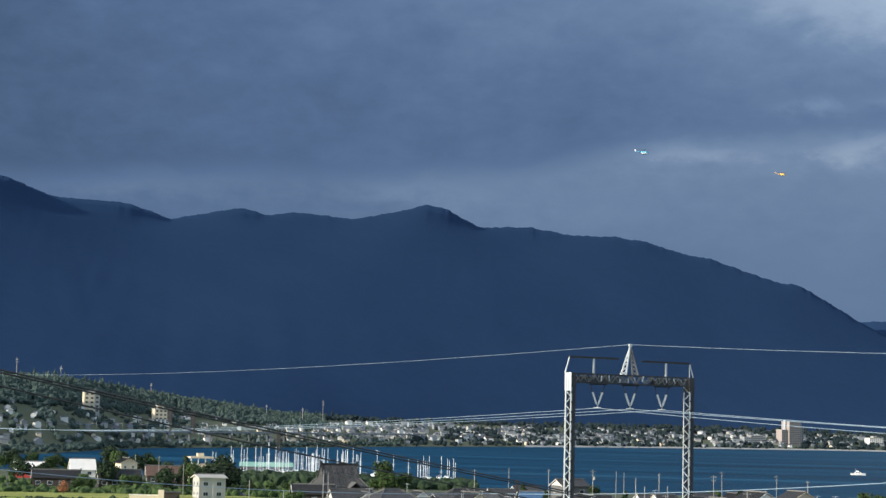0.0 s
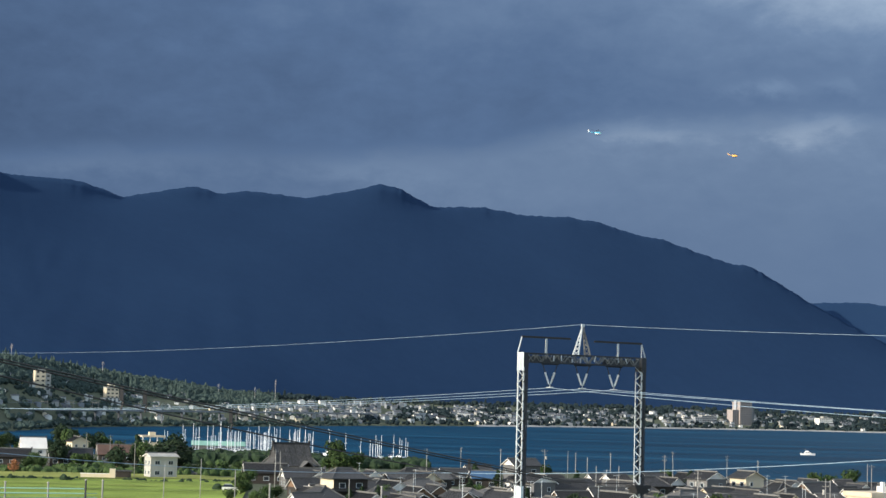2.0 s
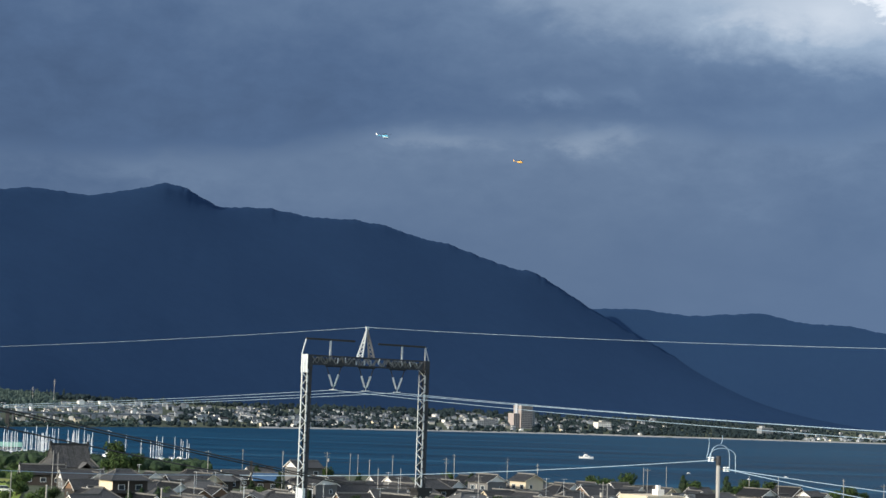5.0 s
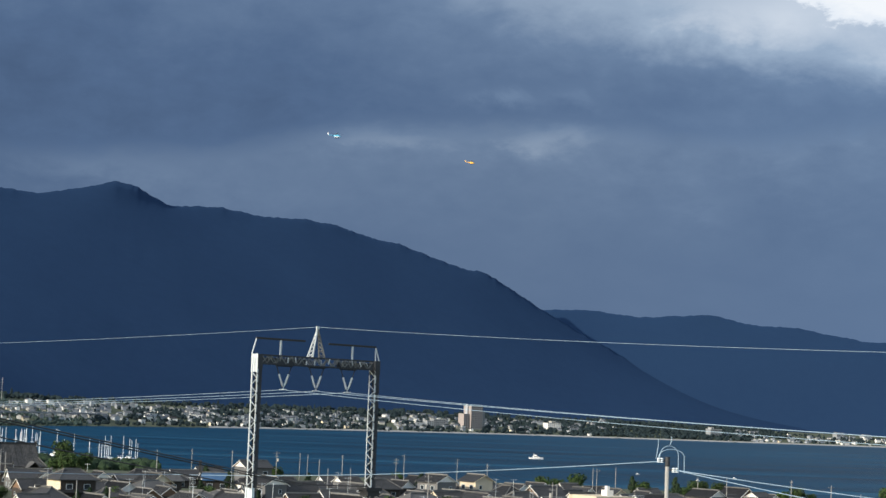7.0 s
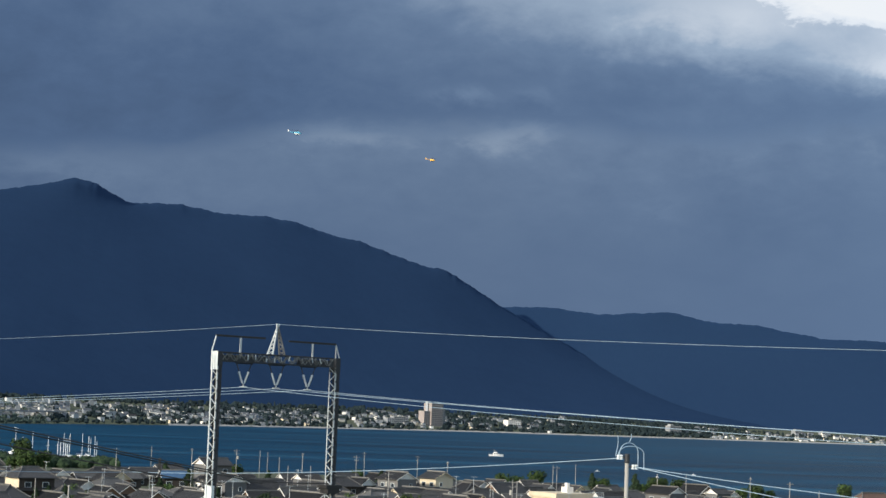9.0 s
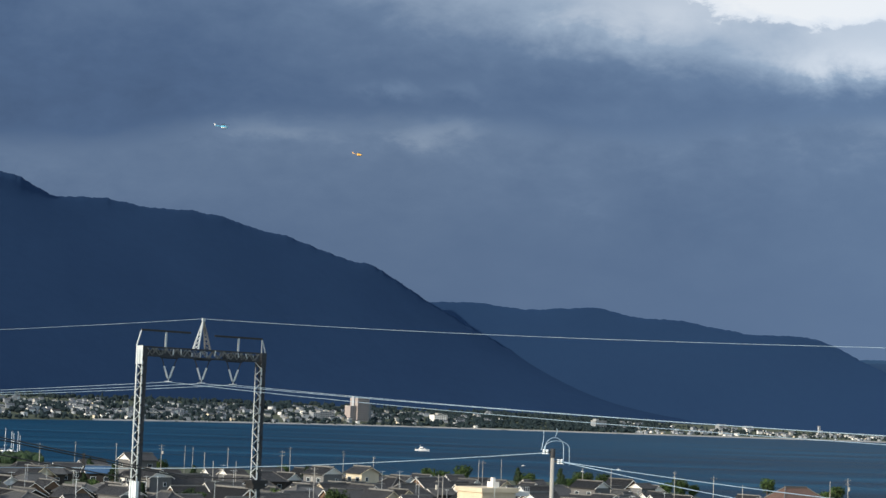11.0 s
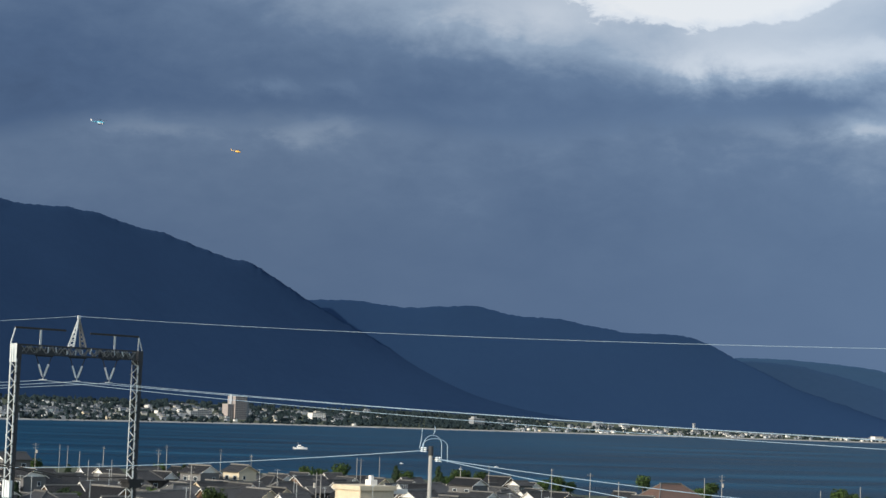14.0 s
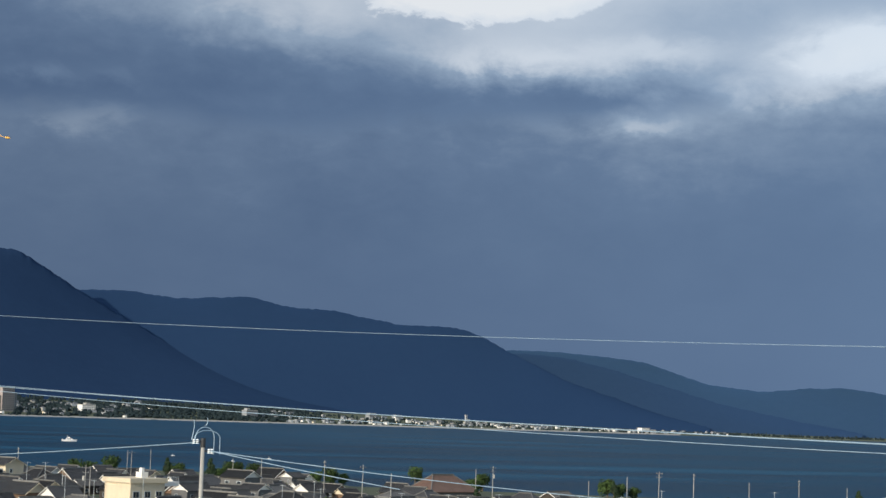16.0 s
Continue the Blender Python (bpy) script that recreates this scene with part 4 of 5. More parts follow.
def temple_hall():
    m = put(-3.15, 560, 20)
    k = 0.87
    t = thing("temple_hall", "large old hall with a tall weathered grey tile roof", "temple", m)
    t.scale = (k, k, k * 1.14)
    part("wall", Shape().box(-6.0, -5.0, 0, 6.0, 5.0, 3.6), M["cedar"], t)
    for i in range(7):
        part("column", Shape().tube((-6.0 + 2 * i, -5.35, 0), (-6.0 + 2 * i, -5.35, 3.6), 0.16), M["cedar"], t)
    s, rings = Shape(), []
    for k in range(9):
        u = k / 8
        x = 8.4 - 2.2 * min(u * 2, 1)
        y = 7.6 * (1 - u) ** 1.0 + 0.25 * u
        z = 3.1 + 6.3 * u ** 1.35
        rings.append([(-x, -y, z), (x, -y, z), (x, y, z), (-x, y, z)])
    s.loft(rings)
    part("roof", s, M["kawara_old"], t, "steep sweeping tile roof")
    for i in range(25):
        x = -5.9 + 11.8 * i / 24
        s = Shape()
        for k in range(8):
            pts = [(x * (1 + (0.32 if j < 4 else 0) * (1 - j / 4)), -(7.6 * (1 - j / 8) + 0.25 * j / 8) - 0.03, 3.1 + 6.3 * (j / 8) ** 1.35 + 0.06) for j in (k, k + 1)]
            s.tube(pts[0], pts[1], 0.1, n=4, caps=False)
        part("tile_rib", s, M["kawara_old"], t)
    part("eave_board", Shape().box(-8.1, -7.5, 2.9, 8.1, 7.5, 3.08), M["cedar"], t)
    part("ridge_cap", Shape().box(-6.4, -0.4, 9.3, 6.4, 0.4, 10.0), M["kawara"], t, "heavy dark ridge")
    for k in (-1, 1):
        part("ridge_end", Shape().box(k * 6.4 - 0.3, -0.6, 9.1, k * 6.4 + 0.3, 0.6, 10.5), M["kawara"], t)
        for q in (-1, 1):
            part("verge", Shape().tube((k * 6.25, q * 0.4, 9.3), (k * 6.3, q * 3.9, 5.7), 0.26, n=6), M["kawara"], t)
            part("hip_cap", Shape().tube((k * 6.3, q * 3.9, 5.7), (k * 8.4, q * 7.6, 3.25), 0.22, n=6), M["kawara_old"], t)
    part("porch_roof", gable_roof(4.5, 4.0, 3.0, 1.5).box(-2, -1.8, 0, 2, 1.8, 2.9), M["kawara_old"], t).matrix_local = pose(3.2, -8.2, 0, 0, 0, 90)


def flat_house():
    m = put(14.5, 372, 24)
    t = thing("flat_roofed_building", "pale cream flat-roofed concrete building among tiled roofs", "building", m)
    part("wall", Shape().box(-4.2, -4, 0, 4.2, 4, 6.3), M["cream"], t)
    part("parapet", Shape().box(-4.6, -4.4, 6.3, 4.6, 4.4, 7.2), M["cream"], t, "projecting pale parapet")
    part("roof_room", Shape().box(0.6, -1.2, 7.2, 2.2, 0.6, 8.3).box(1.1, -0.6, 8.3, 1.7, 0.2, 9.1), M["plaster"], t)
    part("balcony", Shape().box(4.6, -3.0, 5.6, 8.6, 2.8, 6.5), M["plaster"], t)
    for i in range(3):
        add_window(t, -2.8 + 2.8 * i, -4, 3.4, 1.6, 1.3, 0, -1)
    s = Shape()
    for i in range(9):
        s.box(4.7 + i * 0.47, -3.0, 6.5, 4.75 + i * 0.47, -2.95, 7.4)
    s.box(4.7, -3.0, 7.4, 8.6, -2.95, 7.46)
    part("railing", s, M["steel"], t)


temple_hall()
flat_house()

# ---- far shore: woods, town, viaduct ----
def blob_base(sub):
    bm = bmesh.new()
    bmesh.ops.create_icosphere(bm, subdivisions=sub, radius=1.0)
    v = np.array([p.co[:] for p in bm.verts])
    f = np.array([[q.index for q in t.verts] for t in bm.faces])
    bm.free()
    return v, f


def woods(name, places, material, label, seed, category="trees"):
    """Many distant crowns, too many to count, in one object."""
    rng = np.random.default_rng(seed)
    bv, bf = blob_base(2)
    vs, fs, k = [], [], 0
    for x, y, z, r, h, pointed in places:
        jit = 1 + rng.normal(0, 0.16, (len(bv), 1))
        v = bv * jit * (r, r, h / 2)
        if pointed:
            v[:, :2] *= np.clip(1.15 - (bv[:, 2:3] + 1) * 0.52, 0.08, 1.2)
        v[:, 2] += h / 2 - 0.4
        vs.append(v + (x, y, z))
        fs.append(bf + k)
        k += len(bv)
    me = bpy.data.meshes.new(name)
    me.from_pydata(np.concatenate(vs).tolist(), [], np.concatenate(fs).tolist())
    me.materials.append(material)
    tagged(new(name, me), label, category, kind="stuff")


def far_places(rng, n, a0, a1, near, deep, size, pointed=0.3, clump=0.0):
    out = []
    while len(out) < n:
        a = rng.uniform(a0, a1)
        ds = lerp(a, FAR_SHORE)
        d = ds + near + (deep - near) * rng.random() ** 0.85
        if clump and noise.noise(Vector((a * 1.3, d * 0.012, 4.0))) < clump - 0.5:
            continue
        p = bearing(a, d, ground_z(a, d))
        r = size * rng.uniform(0.6, 1.35)
        pt = rng.random() < pointed
        out.append((p.x, p.y, p.z, r * (0.75 if pt else 1), r * (3.2 if pt else 1.9), pt))
    return out


rng = random.Random(5)
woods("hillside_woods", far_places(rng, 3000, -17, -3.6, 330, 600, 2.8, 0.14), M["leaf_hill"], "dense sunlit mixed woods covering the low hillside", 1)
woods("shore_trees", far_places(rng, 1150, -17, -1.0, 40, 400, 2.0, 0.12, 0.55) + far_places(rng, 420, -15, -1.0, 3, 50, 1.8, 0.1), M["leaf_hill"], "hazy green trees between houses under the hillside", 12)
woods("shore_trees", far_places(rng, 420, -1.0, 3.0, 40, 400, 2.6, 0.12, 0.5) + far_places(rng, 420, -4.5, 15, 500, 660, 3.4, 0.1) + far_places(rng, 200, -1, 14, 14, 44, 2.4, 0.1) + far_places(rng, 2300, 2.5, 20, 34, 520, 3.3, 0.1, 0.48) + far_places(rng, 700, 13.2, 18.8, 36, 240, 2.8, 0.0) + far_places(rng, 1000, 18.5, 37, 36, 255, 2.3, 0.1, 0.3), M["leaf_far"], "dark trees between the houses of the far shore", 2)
hedge = []
for i in range(420):
    a = rng.uniform(-7.3, -2.3)
    p = bearing(a, rng.uniform(655, 690))
    q = rng.uniform(1.7, 2.9)
    hedge.append((p.x, p.y, 0.6, q, q * 2.1, False))
shrubs = []
for i in range(520):
    a = rng.uniform(-14.2, -3.6)
    p = bearing(a, rng.choice((rng.uniform(538, 552), rng.uniform(552, 660))))
    q = rng.uniform(0.5, 1.5)
    shrubs.append((p.x, p.y, 1.5, q, q * 1.9, False))
for i in range(150):
    p = bearing(rng.uniform(-2.4, 1.0), rng.uniform(655, 690))
    q = rng.uniform(1.6, 2.2)
    hedge.append((p.x, p.y, 0.6, q, q * 2.1, False))
woods("garden_shrubs", shrubs, M["leaf"], "loose green shrubs in gardens behind the field", 4, "shrubs")
woods("shoreline_hedge", hedge, M["leaf_dark"], "low dark hedge along the marina shore", 3, "hedge")


def far_template(label, L, W, h, rise, wall, roof, at):
    t = thing("far_house", label, "house", at, "houses of the far town")
    s = Shape().box(-L / 2, -W / 2, -2, L / 2, W / 2, h)
    if rise:
        s.solid([(k * L / 2, y, z) for k in (-1, 1) for y, z in ((-W / 2, h), (W / 2, h), (0, h + rise))], [(0, 2, 1), (3, 4, 5), (0, 3, 5, 2), (1, 2, 5, 4), (0, 1, 4, 3)])
    part("wall", s, M[wall], t)
    s = gable_roof(L, W, h + 0.05, rise, 0.4, 0.3) if rise else Shape().box(-L / 2 - 0.3, -W / 2 - 0.3, h, L / 2 + 0.3, W / 2 + 0.3, h + 0.7)
    part("roof", s, M[roof], t)
    part("window", Shape().box(-L / 4 - 1.2, -W / 2 - 0.08, h - 2.2, -L / 4 + 1.2, -W / 2 + 0.05, h - 0.8), M["glass"], t)
    return t


def far_put(a, off, turn):
    d = lerp(a, FAR_SHORE) + off
    return put(a, d, turn)


far = [
    far_template("white two-storey house with dark roof on the far shore", 11, 8, 6, 2.2, "plaster", "kawara", far_put(1.4, 90, 20)),
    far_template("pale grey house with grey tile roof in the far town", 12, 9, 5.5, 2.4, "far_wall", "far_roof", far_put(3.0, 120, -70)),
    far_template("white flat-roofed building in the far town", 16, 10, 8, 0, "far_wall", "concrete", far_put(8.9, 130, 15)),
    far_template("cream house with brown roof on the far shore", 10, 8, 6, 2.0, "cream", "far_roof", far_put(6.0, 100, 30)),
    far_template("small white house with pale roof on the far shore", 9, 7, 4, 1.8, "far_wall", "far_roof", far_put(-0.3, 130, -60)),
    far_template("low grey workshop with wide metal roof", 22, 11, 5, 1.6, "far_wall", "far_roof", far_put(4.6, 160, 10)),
]


def far_town():
    for a0, a1, n, near, deep in ((-14, -3, 84, 60, 330), (-4, 3, 48, 50, 400), (2, 10, 88, 40, 420), (9.5, 15, 32, 45, 380), (18.2, 26, 40, 38, 110), (25, 32.5, 16, 38, 100)):
        for _ in range(n):
            a = rng.uniform(a0, a1)
            off = near + (deep - near) * rng.random() ** 1.3
            m = far_put(a, off, rng.choice((20, 24, -66, -70, 110)) + rng.uniform(-10, 10))
            k = rng.uniform(0.7, 1.15) * (0.55 if a > 18 else (0.66 if a > -3 else 0.48))
            ob = copy_thing(far[rng.choice((0, 1, 1, 2, 3, 4, 1, 1, 5, 0) if a > -3 else (0, 0, 1, 3, 0, 4))], m)
            ob.scale = (k, k, k)


def town_roofs():
    """The crowd of further houses, too many to count."""
    s, slots = Shape(), []
    for a0, a1, n, near, deep in ((-14, -3, 90, 80, 420), (-4, 3, 130, 120, 480), (2, 9.5, 150, 120, 440), (9.5, 15, 70, 100, 420), (18.2, 27, 90, 60, 240), (26, 32.5, 40, 50, 200)):
        for _ in range(n):
            a = rng.uniform(a0, a1)
            m = far_put(a, rng.uniform(near, deep), rng.choice((20, -68)) + rng.uniform(-12, 12))
            L, W, h, up = (u * (1.0 if a > -3 else 0.66) for u in (rng.uniform(5, 11), rng.uniform(5, 7), rng.uniform(3, 5.5), rng.uniform(1.2, 2.2)))
            s.box(-L / 2, -W / 2, -2, L / 2, W / 2, h, m)
            w = rng.choice((0, 2, 2, 2, 3, 2) if a > -3 else (0, 0, 3, 2))
            slots += [w] * 6
            x, y = L / 2 + 0.4, W / 2 + 0.4
            s.solid([(k * x, q, z) for k in (-1, 1) for q, z in ((-y, h), (y, h), (0, h + up))], [(0, 2, 1), (3, 4, 5), (0, 3, 5, 2), (1, 2, 5, 4), (0, 1, 4, 3)], m)
            slots += [w, w, 1, 1, 1]
    ob = lone("town_houses", s, M["plaster"], "crowd of small pale houses with grey roofs on the far slope", "houses", kind="stuff")
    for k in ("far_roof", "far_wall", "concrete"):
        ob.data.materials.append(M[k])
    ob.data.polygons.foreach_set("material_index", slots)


far_town()
town_roofs()


def block(name, label, az, off, turn, bodies, mat_wall, storeys, bays, group=""):
    """A tall building seen across the water: wall bodies with bands of windows."""
    m = far_put(az, off, turn)
    t = thing(name, label, "building", m, group)
    for x0, y0, x1, y1, h, w in bodies:
        wall = part("wall", Shape().box(x0, y0, -3, x1, y1, h), M[w], t)
        part("roof", Shape().box(x0 - 0.3, y0 - 0.3, h, x1 + 0.3, y1 + 0.3, h + 0.8), M["concrete"], t)
        n = max(2, int(h / 3.1))
        cols = max(1, int((x1 - x0) / 3.6))
        for fl in range(n):
            for c in range(cols):
                cx = x0 + (x1 - x0) * (c + 0.5) / cols
                z = 1.0 + fl * h / n
                part("window", Shape().box(cx - 1.1, y0 - 0.06, z, cx + 1.1, y0 + 0.1, z + 1.5), M["glass"], wall)
    return t


block("apartment_tower", "tall pale apartment block with a lower wing on the far shore", 10.52, 150, 28, [(-12, -11, 14, 11, 39, "pink"), (-26, -8, -13, 8, 25, "pink"), (15, -6, 23, 9, 31, "far_wall"), (-14.5, -3, -12.2, 3, 42, "far_wall")], "pink", 12, 8)
block("hotel", "tan eight-storey hotel at the foot of the wooded hill", -10.75, 300, 22, [(-4.5, -4.5, 4.5, 4.5, 18, "cream"), (4.7, -4, 9, 4, 15, "concrete")], "cream", 8, 4)
block("hotel", "cream hotel with a stepped crown among trees", -8.62, 240, 24, [(-6, -6, 6, 6, 14, "cream"), (-8, -7, 8, 7, 4, "plaster"), (-3, -3, 3, 3, 17.5, "cream")], "cream", 5, 4)
block("lakeside_hall", "wide white hall on the far shore", 12.95, 190, 18, [(-14, -9, 14, 9, 13, "plaster"), (-4, -5, 4, 5, 16, "concrete")], "plaster", 3, 6)
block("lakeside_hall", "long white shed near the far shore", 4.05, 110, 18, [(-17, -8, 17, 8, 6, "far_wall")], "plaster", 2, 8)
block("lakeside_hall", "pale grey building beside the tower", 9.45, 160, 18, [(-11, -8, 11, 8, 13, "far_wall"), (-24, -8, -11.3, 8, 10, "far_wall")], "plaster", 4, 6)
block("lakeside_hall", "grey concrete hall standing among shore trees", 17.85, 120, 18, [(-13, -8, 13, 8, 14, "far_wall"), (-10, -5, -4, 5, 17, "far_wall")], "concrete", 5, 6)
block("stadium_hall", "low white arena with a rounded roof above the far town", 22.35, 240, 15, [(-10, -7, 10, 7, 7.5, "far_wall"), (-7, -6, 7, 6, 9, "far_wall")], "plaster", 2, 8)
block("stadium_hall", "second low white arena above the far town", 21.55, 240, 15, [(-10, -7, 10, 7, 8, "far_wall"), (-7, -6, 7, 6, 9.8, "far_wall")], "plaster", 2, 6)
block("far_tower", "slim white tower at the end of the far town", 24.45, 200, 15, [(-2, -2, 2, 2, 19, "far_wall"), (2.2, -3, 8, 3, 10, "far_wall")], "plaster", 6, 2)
block("far_hall", "bright white lakeside factory on the sand spit", 29.9, 60, 15, [(-15, -7, 9, 7, 10, "plaster"), (10, -6, 28, 6, 6.5, "plaster")], "plaster", 2, 6)


def far_mast(az, off, h, label):
    t = thing("steel_mast", label, "mast", far_put(az, off, 0), "masts beyond the lake")
    part("shaft", Shape().tube((0, 0, 0), (0, 0, h), 0.28, 0.18, n=6), M["concrete"], t)
    part("cross_arm", Shape().box(-1.5, -0.2, h * 0.8, 1.5, 0.2, h * 0.8 + 0.35).box(-1.1, -0.2, h * 0.9, 1.1, 0.2, h * 0.9 + 0.35), M["concrete"], t)


for az, off, h in ((-3.68, 420, 30), (-4.3, 400, 20), (-12.9, 520, 22), (-8.9, 540, 16), (-5.4, 500, 14), (-11.6, 530, 18)):
    far_mast(az, off, h, "slim transmission mast above the trees")


def viaduct():
    """Elevated railway along the far shore with catenary portals."""
    a, b = bearing(-15.5, 1290, height(-0.42, 1290)), bearing(-0.6, 2330, height(-0.30, 2330))
    turn = math.degrees(math.atan2(b.y - a.y, b.x - a.x))
    length = (b - a).length
    t = thing("railway_viaduct", "long concrete railway viaduct with catenary portals", "viaduct", pose(a.x, a.y, a.z, 0, 0, turn), kind="structure")
    part("deck", Shape().box(0, -3, -0.8, length, 3, 0).box(0, -3.2, -0.2, length, -2.9, 0.8), M["far_wall"], t)
    for i in range(int(length / 46)):
        x = 14 + i * 46
        part("pier", Shape().box(x - 0.5, -0.8, -16, x + 0.5, 0.8, -0.8), M["far_roof"], t)
        p = part("catenary_portal", Shape().box(x - 0.15, -3.0, 5.8, x + 0.15, 3.0, 6.1), M["steel_mid"], t)
        for y in (-2.8, 2.8):
            part("post", Shape().tube((x, y, 0), (x, y, 7.6), 0.17, n=6), M["steel_mid"], p)
    for y, z in ((-2, 5.0), (2, 5.0), (-2.8, 7.4)):
        part("contact_wire", Shape().tube((0, y, z), (length, y, z), 0.05, n=4), M["wire"], t)


viaduct()

# ---- marina ----


def hull_rings(L, B, D, n=9):
    rings = []
    for k in range(n):
        u = k / (n - 1)
        b = B / 2 * (1 - max(0, (u - 0.45) / 0.55) ** 2.2) * (0.82 + 0.18 * min(1, u * 4))
        b = max(b, 0.03)
        x = -L / 2 + L * u
        sheer = 0.25 * D * u * u
        rings.append([(x, -b, D + sheer), (x, -b * 0.8, 0.15), (x, 0, -0.25), (x, b * 0.8, 0.15), (x, b, D + sheer)])
    return rings


def make_yacht(L, mast_h, m, cover):
    t = thing("sailing_yacht", "white moored sailing yacht with bare aluminium mast", "yacht", m, "yachts in the marina")
    part("hull", Shape().loft(hull_rings(L, L * 0.32, 1.0)), M["hull"], t)
    part("cabin", Shape().loft([[(x, -w, 1.0), (x, -w * 0.8, 1.0 + h), (x, w * 0.8, 1.0 + h), (x, w, 1.0)] for x, w, h in ((-L * 0.22, L * 0.1, 0.5), (0, L * 0.11, 0.6), (L * 0.2, L * 0.07, 0.25))]), M["hull"], t)
    part("mast", Shape().tube((L * 0.08, 0, 1.0), (L * 0.08, 0, mast_h), 0.125, 0.09, n=8), M["mast"], t)
    part("spreader", Shape().box(L * 0.08 - 0.05, -0.9, mast_h * 0.62, L * 0.08 + 0.05, 0.9, mast_h * 0.62 + 0.06), M["mast"], t)
    part("boom", Shape().tube((L * 0.08, 0, 2.2), (-L * 0.4, 0, 2.1), 0.07, n=6), M["mast"], t)
    part("sail_cover", Shape().tube((L * 0.05, 0, 2.4), (-L * 0.38, 0, 2.25), 0.2, 0.12, n=8), M[cover], t)
    return t


def marina():
    src = [make_yacht(9, 11.2, put(-6.05, 828, 70, 0), "navy"), make_yacht(11, 12.4, put(-5.1, 835, 60, 0), "navy"), make_yacht(7.5, 9.4, put(-4.4, 820, 75, 0), "tarp")]
    r = random.Random(3)
    spots = [(-1.75, 790), (-1.5, 800)] + [(r.uniform(-6.5, -2.5), r.uniform(780, 880)) for _ in range(62)] + [(r.uniform(-1.1, 0.75), r.uniform(770, 840)) for _ in range(13)] + [(-7.0, 800), (-6.9, 850), (-6.65, 790), (-2.45, 850), (-2.0, 860), (-2.75, 840)]
    for a, d in spots:
        m = put(a, d, r.choice((62, 70, 242)) + r.uniform(-6, 6), 0.0)
        ob = copy_thing(src[r.choice((0, 0, 1, 2, 2))], m)
        ob.scale = (1, 1, r.uniform(0.85, 1.16) * (0.84 if a > -1.5 else 1.0))
    for k, (a, d, w) in enumerate(((-6.4, 800, 46), (-5.0, 850, 50), (-3.6, 830, 40), (-0.3, 800, 26))):
        m = put(a, d, 8, 0)
        t = thing("jetty", "grey floating jetty between moored yachts", "jetty", m, "jetties")
        part("deck", Shape().box(-w / 2, -1.2, 0.1, w / 2, 1.2, 0.6), M["concrete"], t)
        for i in range(6):
            part("pile", Shape().tube((-w / 2 + w * i / 5, 1.4, -4), (-w / 2 + w * i / 5, 1.4, 2.2), 0.18), M["steel_dark"], t)
    m = put(-5.35, 905, 6, 0.0)
    t = thing("boat_shed", "long low boat shed with pale green metal roof", "shed", m)
    part("wall", Shape().box(-12.5, -5, -3, 12.5, 5, 2.4), M["greywall"], t)
    part("roof", gable_roof(25, 10, 2.4, 1.7, 0.6), M["roof_green"], t)
    for i in range(7):
        part("rib", Shape().solid([(-12 + 4 * i + dx, y, z) for dx in (0, 0.15) for y, z in ((-5.6, 2.5), (0, 4.4), (0, 4.55), (-5.6, 2.65))], [(0, 1, 2, 3), (7, 6, 5, 4), (0, 4, 5, 1), (1, 5, 6, 2), (2, 6, 7, 3), (3, 7, 4, 0)]), M["roof_green"], t)
    # tower crane boat with red and white frame
    m = put(-7.35, 690, 20, 0.8)
    t = thing("clubhouse", "cream flat-roofed lakeside clubhouse with open upper terrace", "building", m)
    t.scale = (0.78, 0.78, 0.92)
    part("wall", Shape().box(-5, -4, 0, 5, 4, 7.5), M["cream"], t)
    part("roof", Shape().box(-5.5, -4.6, 9.6, 5.5, 4.6, 10.3), M["cream"], t)
    part("roof_room", Shape().box(-1.5, -1.5, 10.3, 1.5, 1.5, 11.6), M["cream"], t)
    for x in (-5, -1.7, 1.7, 5):
        part("column", Shape().box(x - 0.25, -4.2, 7.5, x + 0.25, -3.8, 9.6), M["plaster"], t)
    for i in range(3):
        add_window(t, -3 + 3 * i, -4, 4.2, 1.8, 1.6, 0, -1)


marina()


def motor_boat(az, d, turn, k, label):
    m = put(az, d, turn, 0.0)
    t = thing("motor_boat", label, "boat", m)
    t.scale = (k, k, k)
    part("hull", Shape().loft(hull_rings(13, 4.0, 1.6)), M["hull"], t)
    part("cabin", Shape().loft([[(x, -w, 1.5), (x, -w * 0.9, 1.5 + h), (x, w * 0.9, 1.5 + h), (x, w, 1.5)] for x, w, h in ((-3.0, 1.5, 1.5), (1.0, 1.5, 1.6), (3.2, 1.2, 0.4))]), M["hull"], t)
    part("flybridge", Shape().box(-2.2, -1.1, 3.1, 0.4, 1.1, 4.0), M["hull"], t)
    part("radar_mast", Shape().tube((-1.8, 0, 4.0), (-2.2, 0, 5.6), 0.12, n=6).box(-2.6, -0.5, 5.3, -1.8, 0.5, 5.45), M["steel"], t)
    part("cabin_window", Shape().box(-2.4, -1.53, 2.1, 1.2, 1.53, 2.7), M["glass"], t)
    part("stern_rail", Shape().tube((-6.2, -1.4, 1.6), (-6.2, -1.4, 2.6), 0.08).tube((-6.2, 1.4, 1.6), (-6.2, 1.4, 2.6), 0.08).tube((-6.2, -1.4, 2.6), (-6.2, 1.4, 2.6), 0.08), M["steel"], t)


motor_boat(12.5, 1180, -6, 0.70, "white motor cruiser under way on the open lake")
motor_boat(-0.35, 760, 15, 0.7, "white motor boat with flybridge moored among masts")
for az, d, k in ((15.6, 905, 0.16), (18.5, 900, 0.18), (17.4, 840, 0.15), (-2.0, 1650, 0.4)):
    motor_boat(az, d, 8, k, "small white dinghy lying at a mooring")

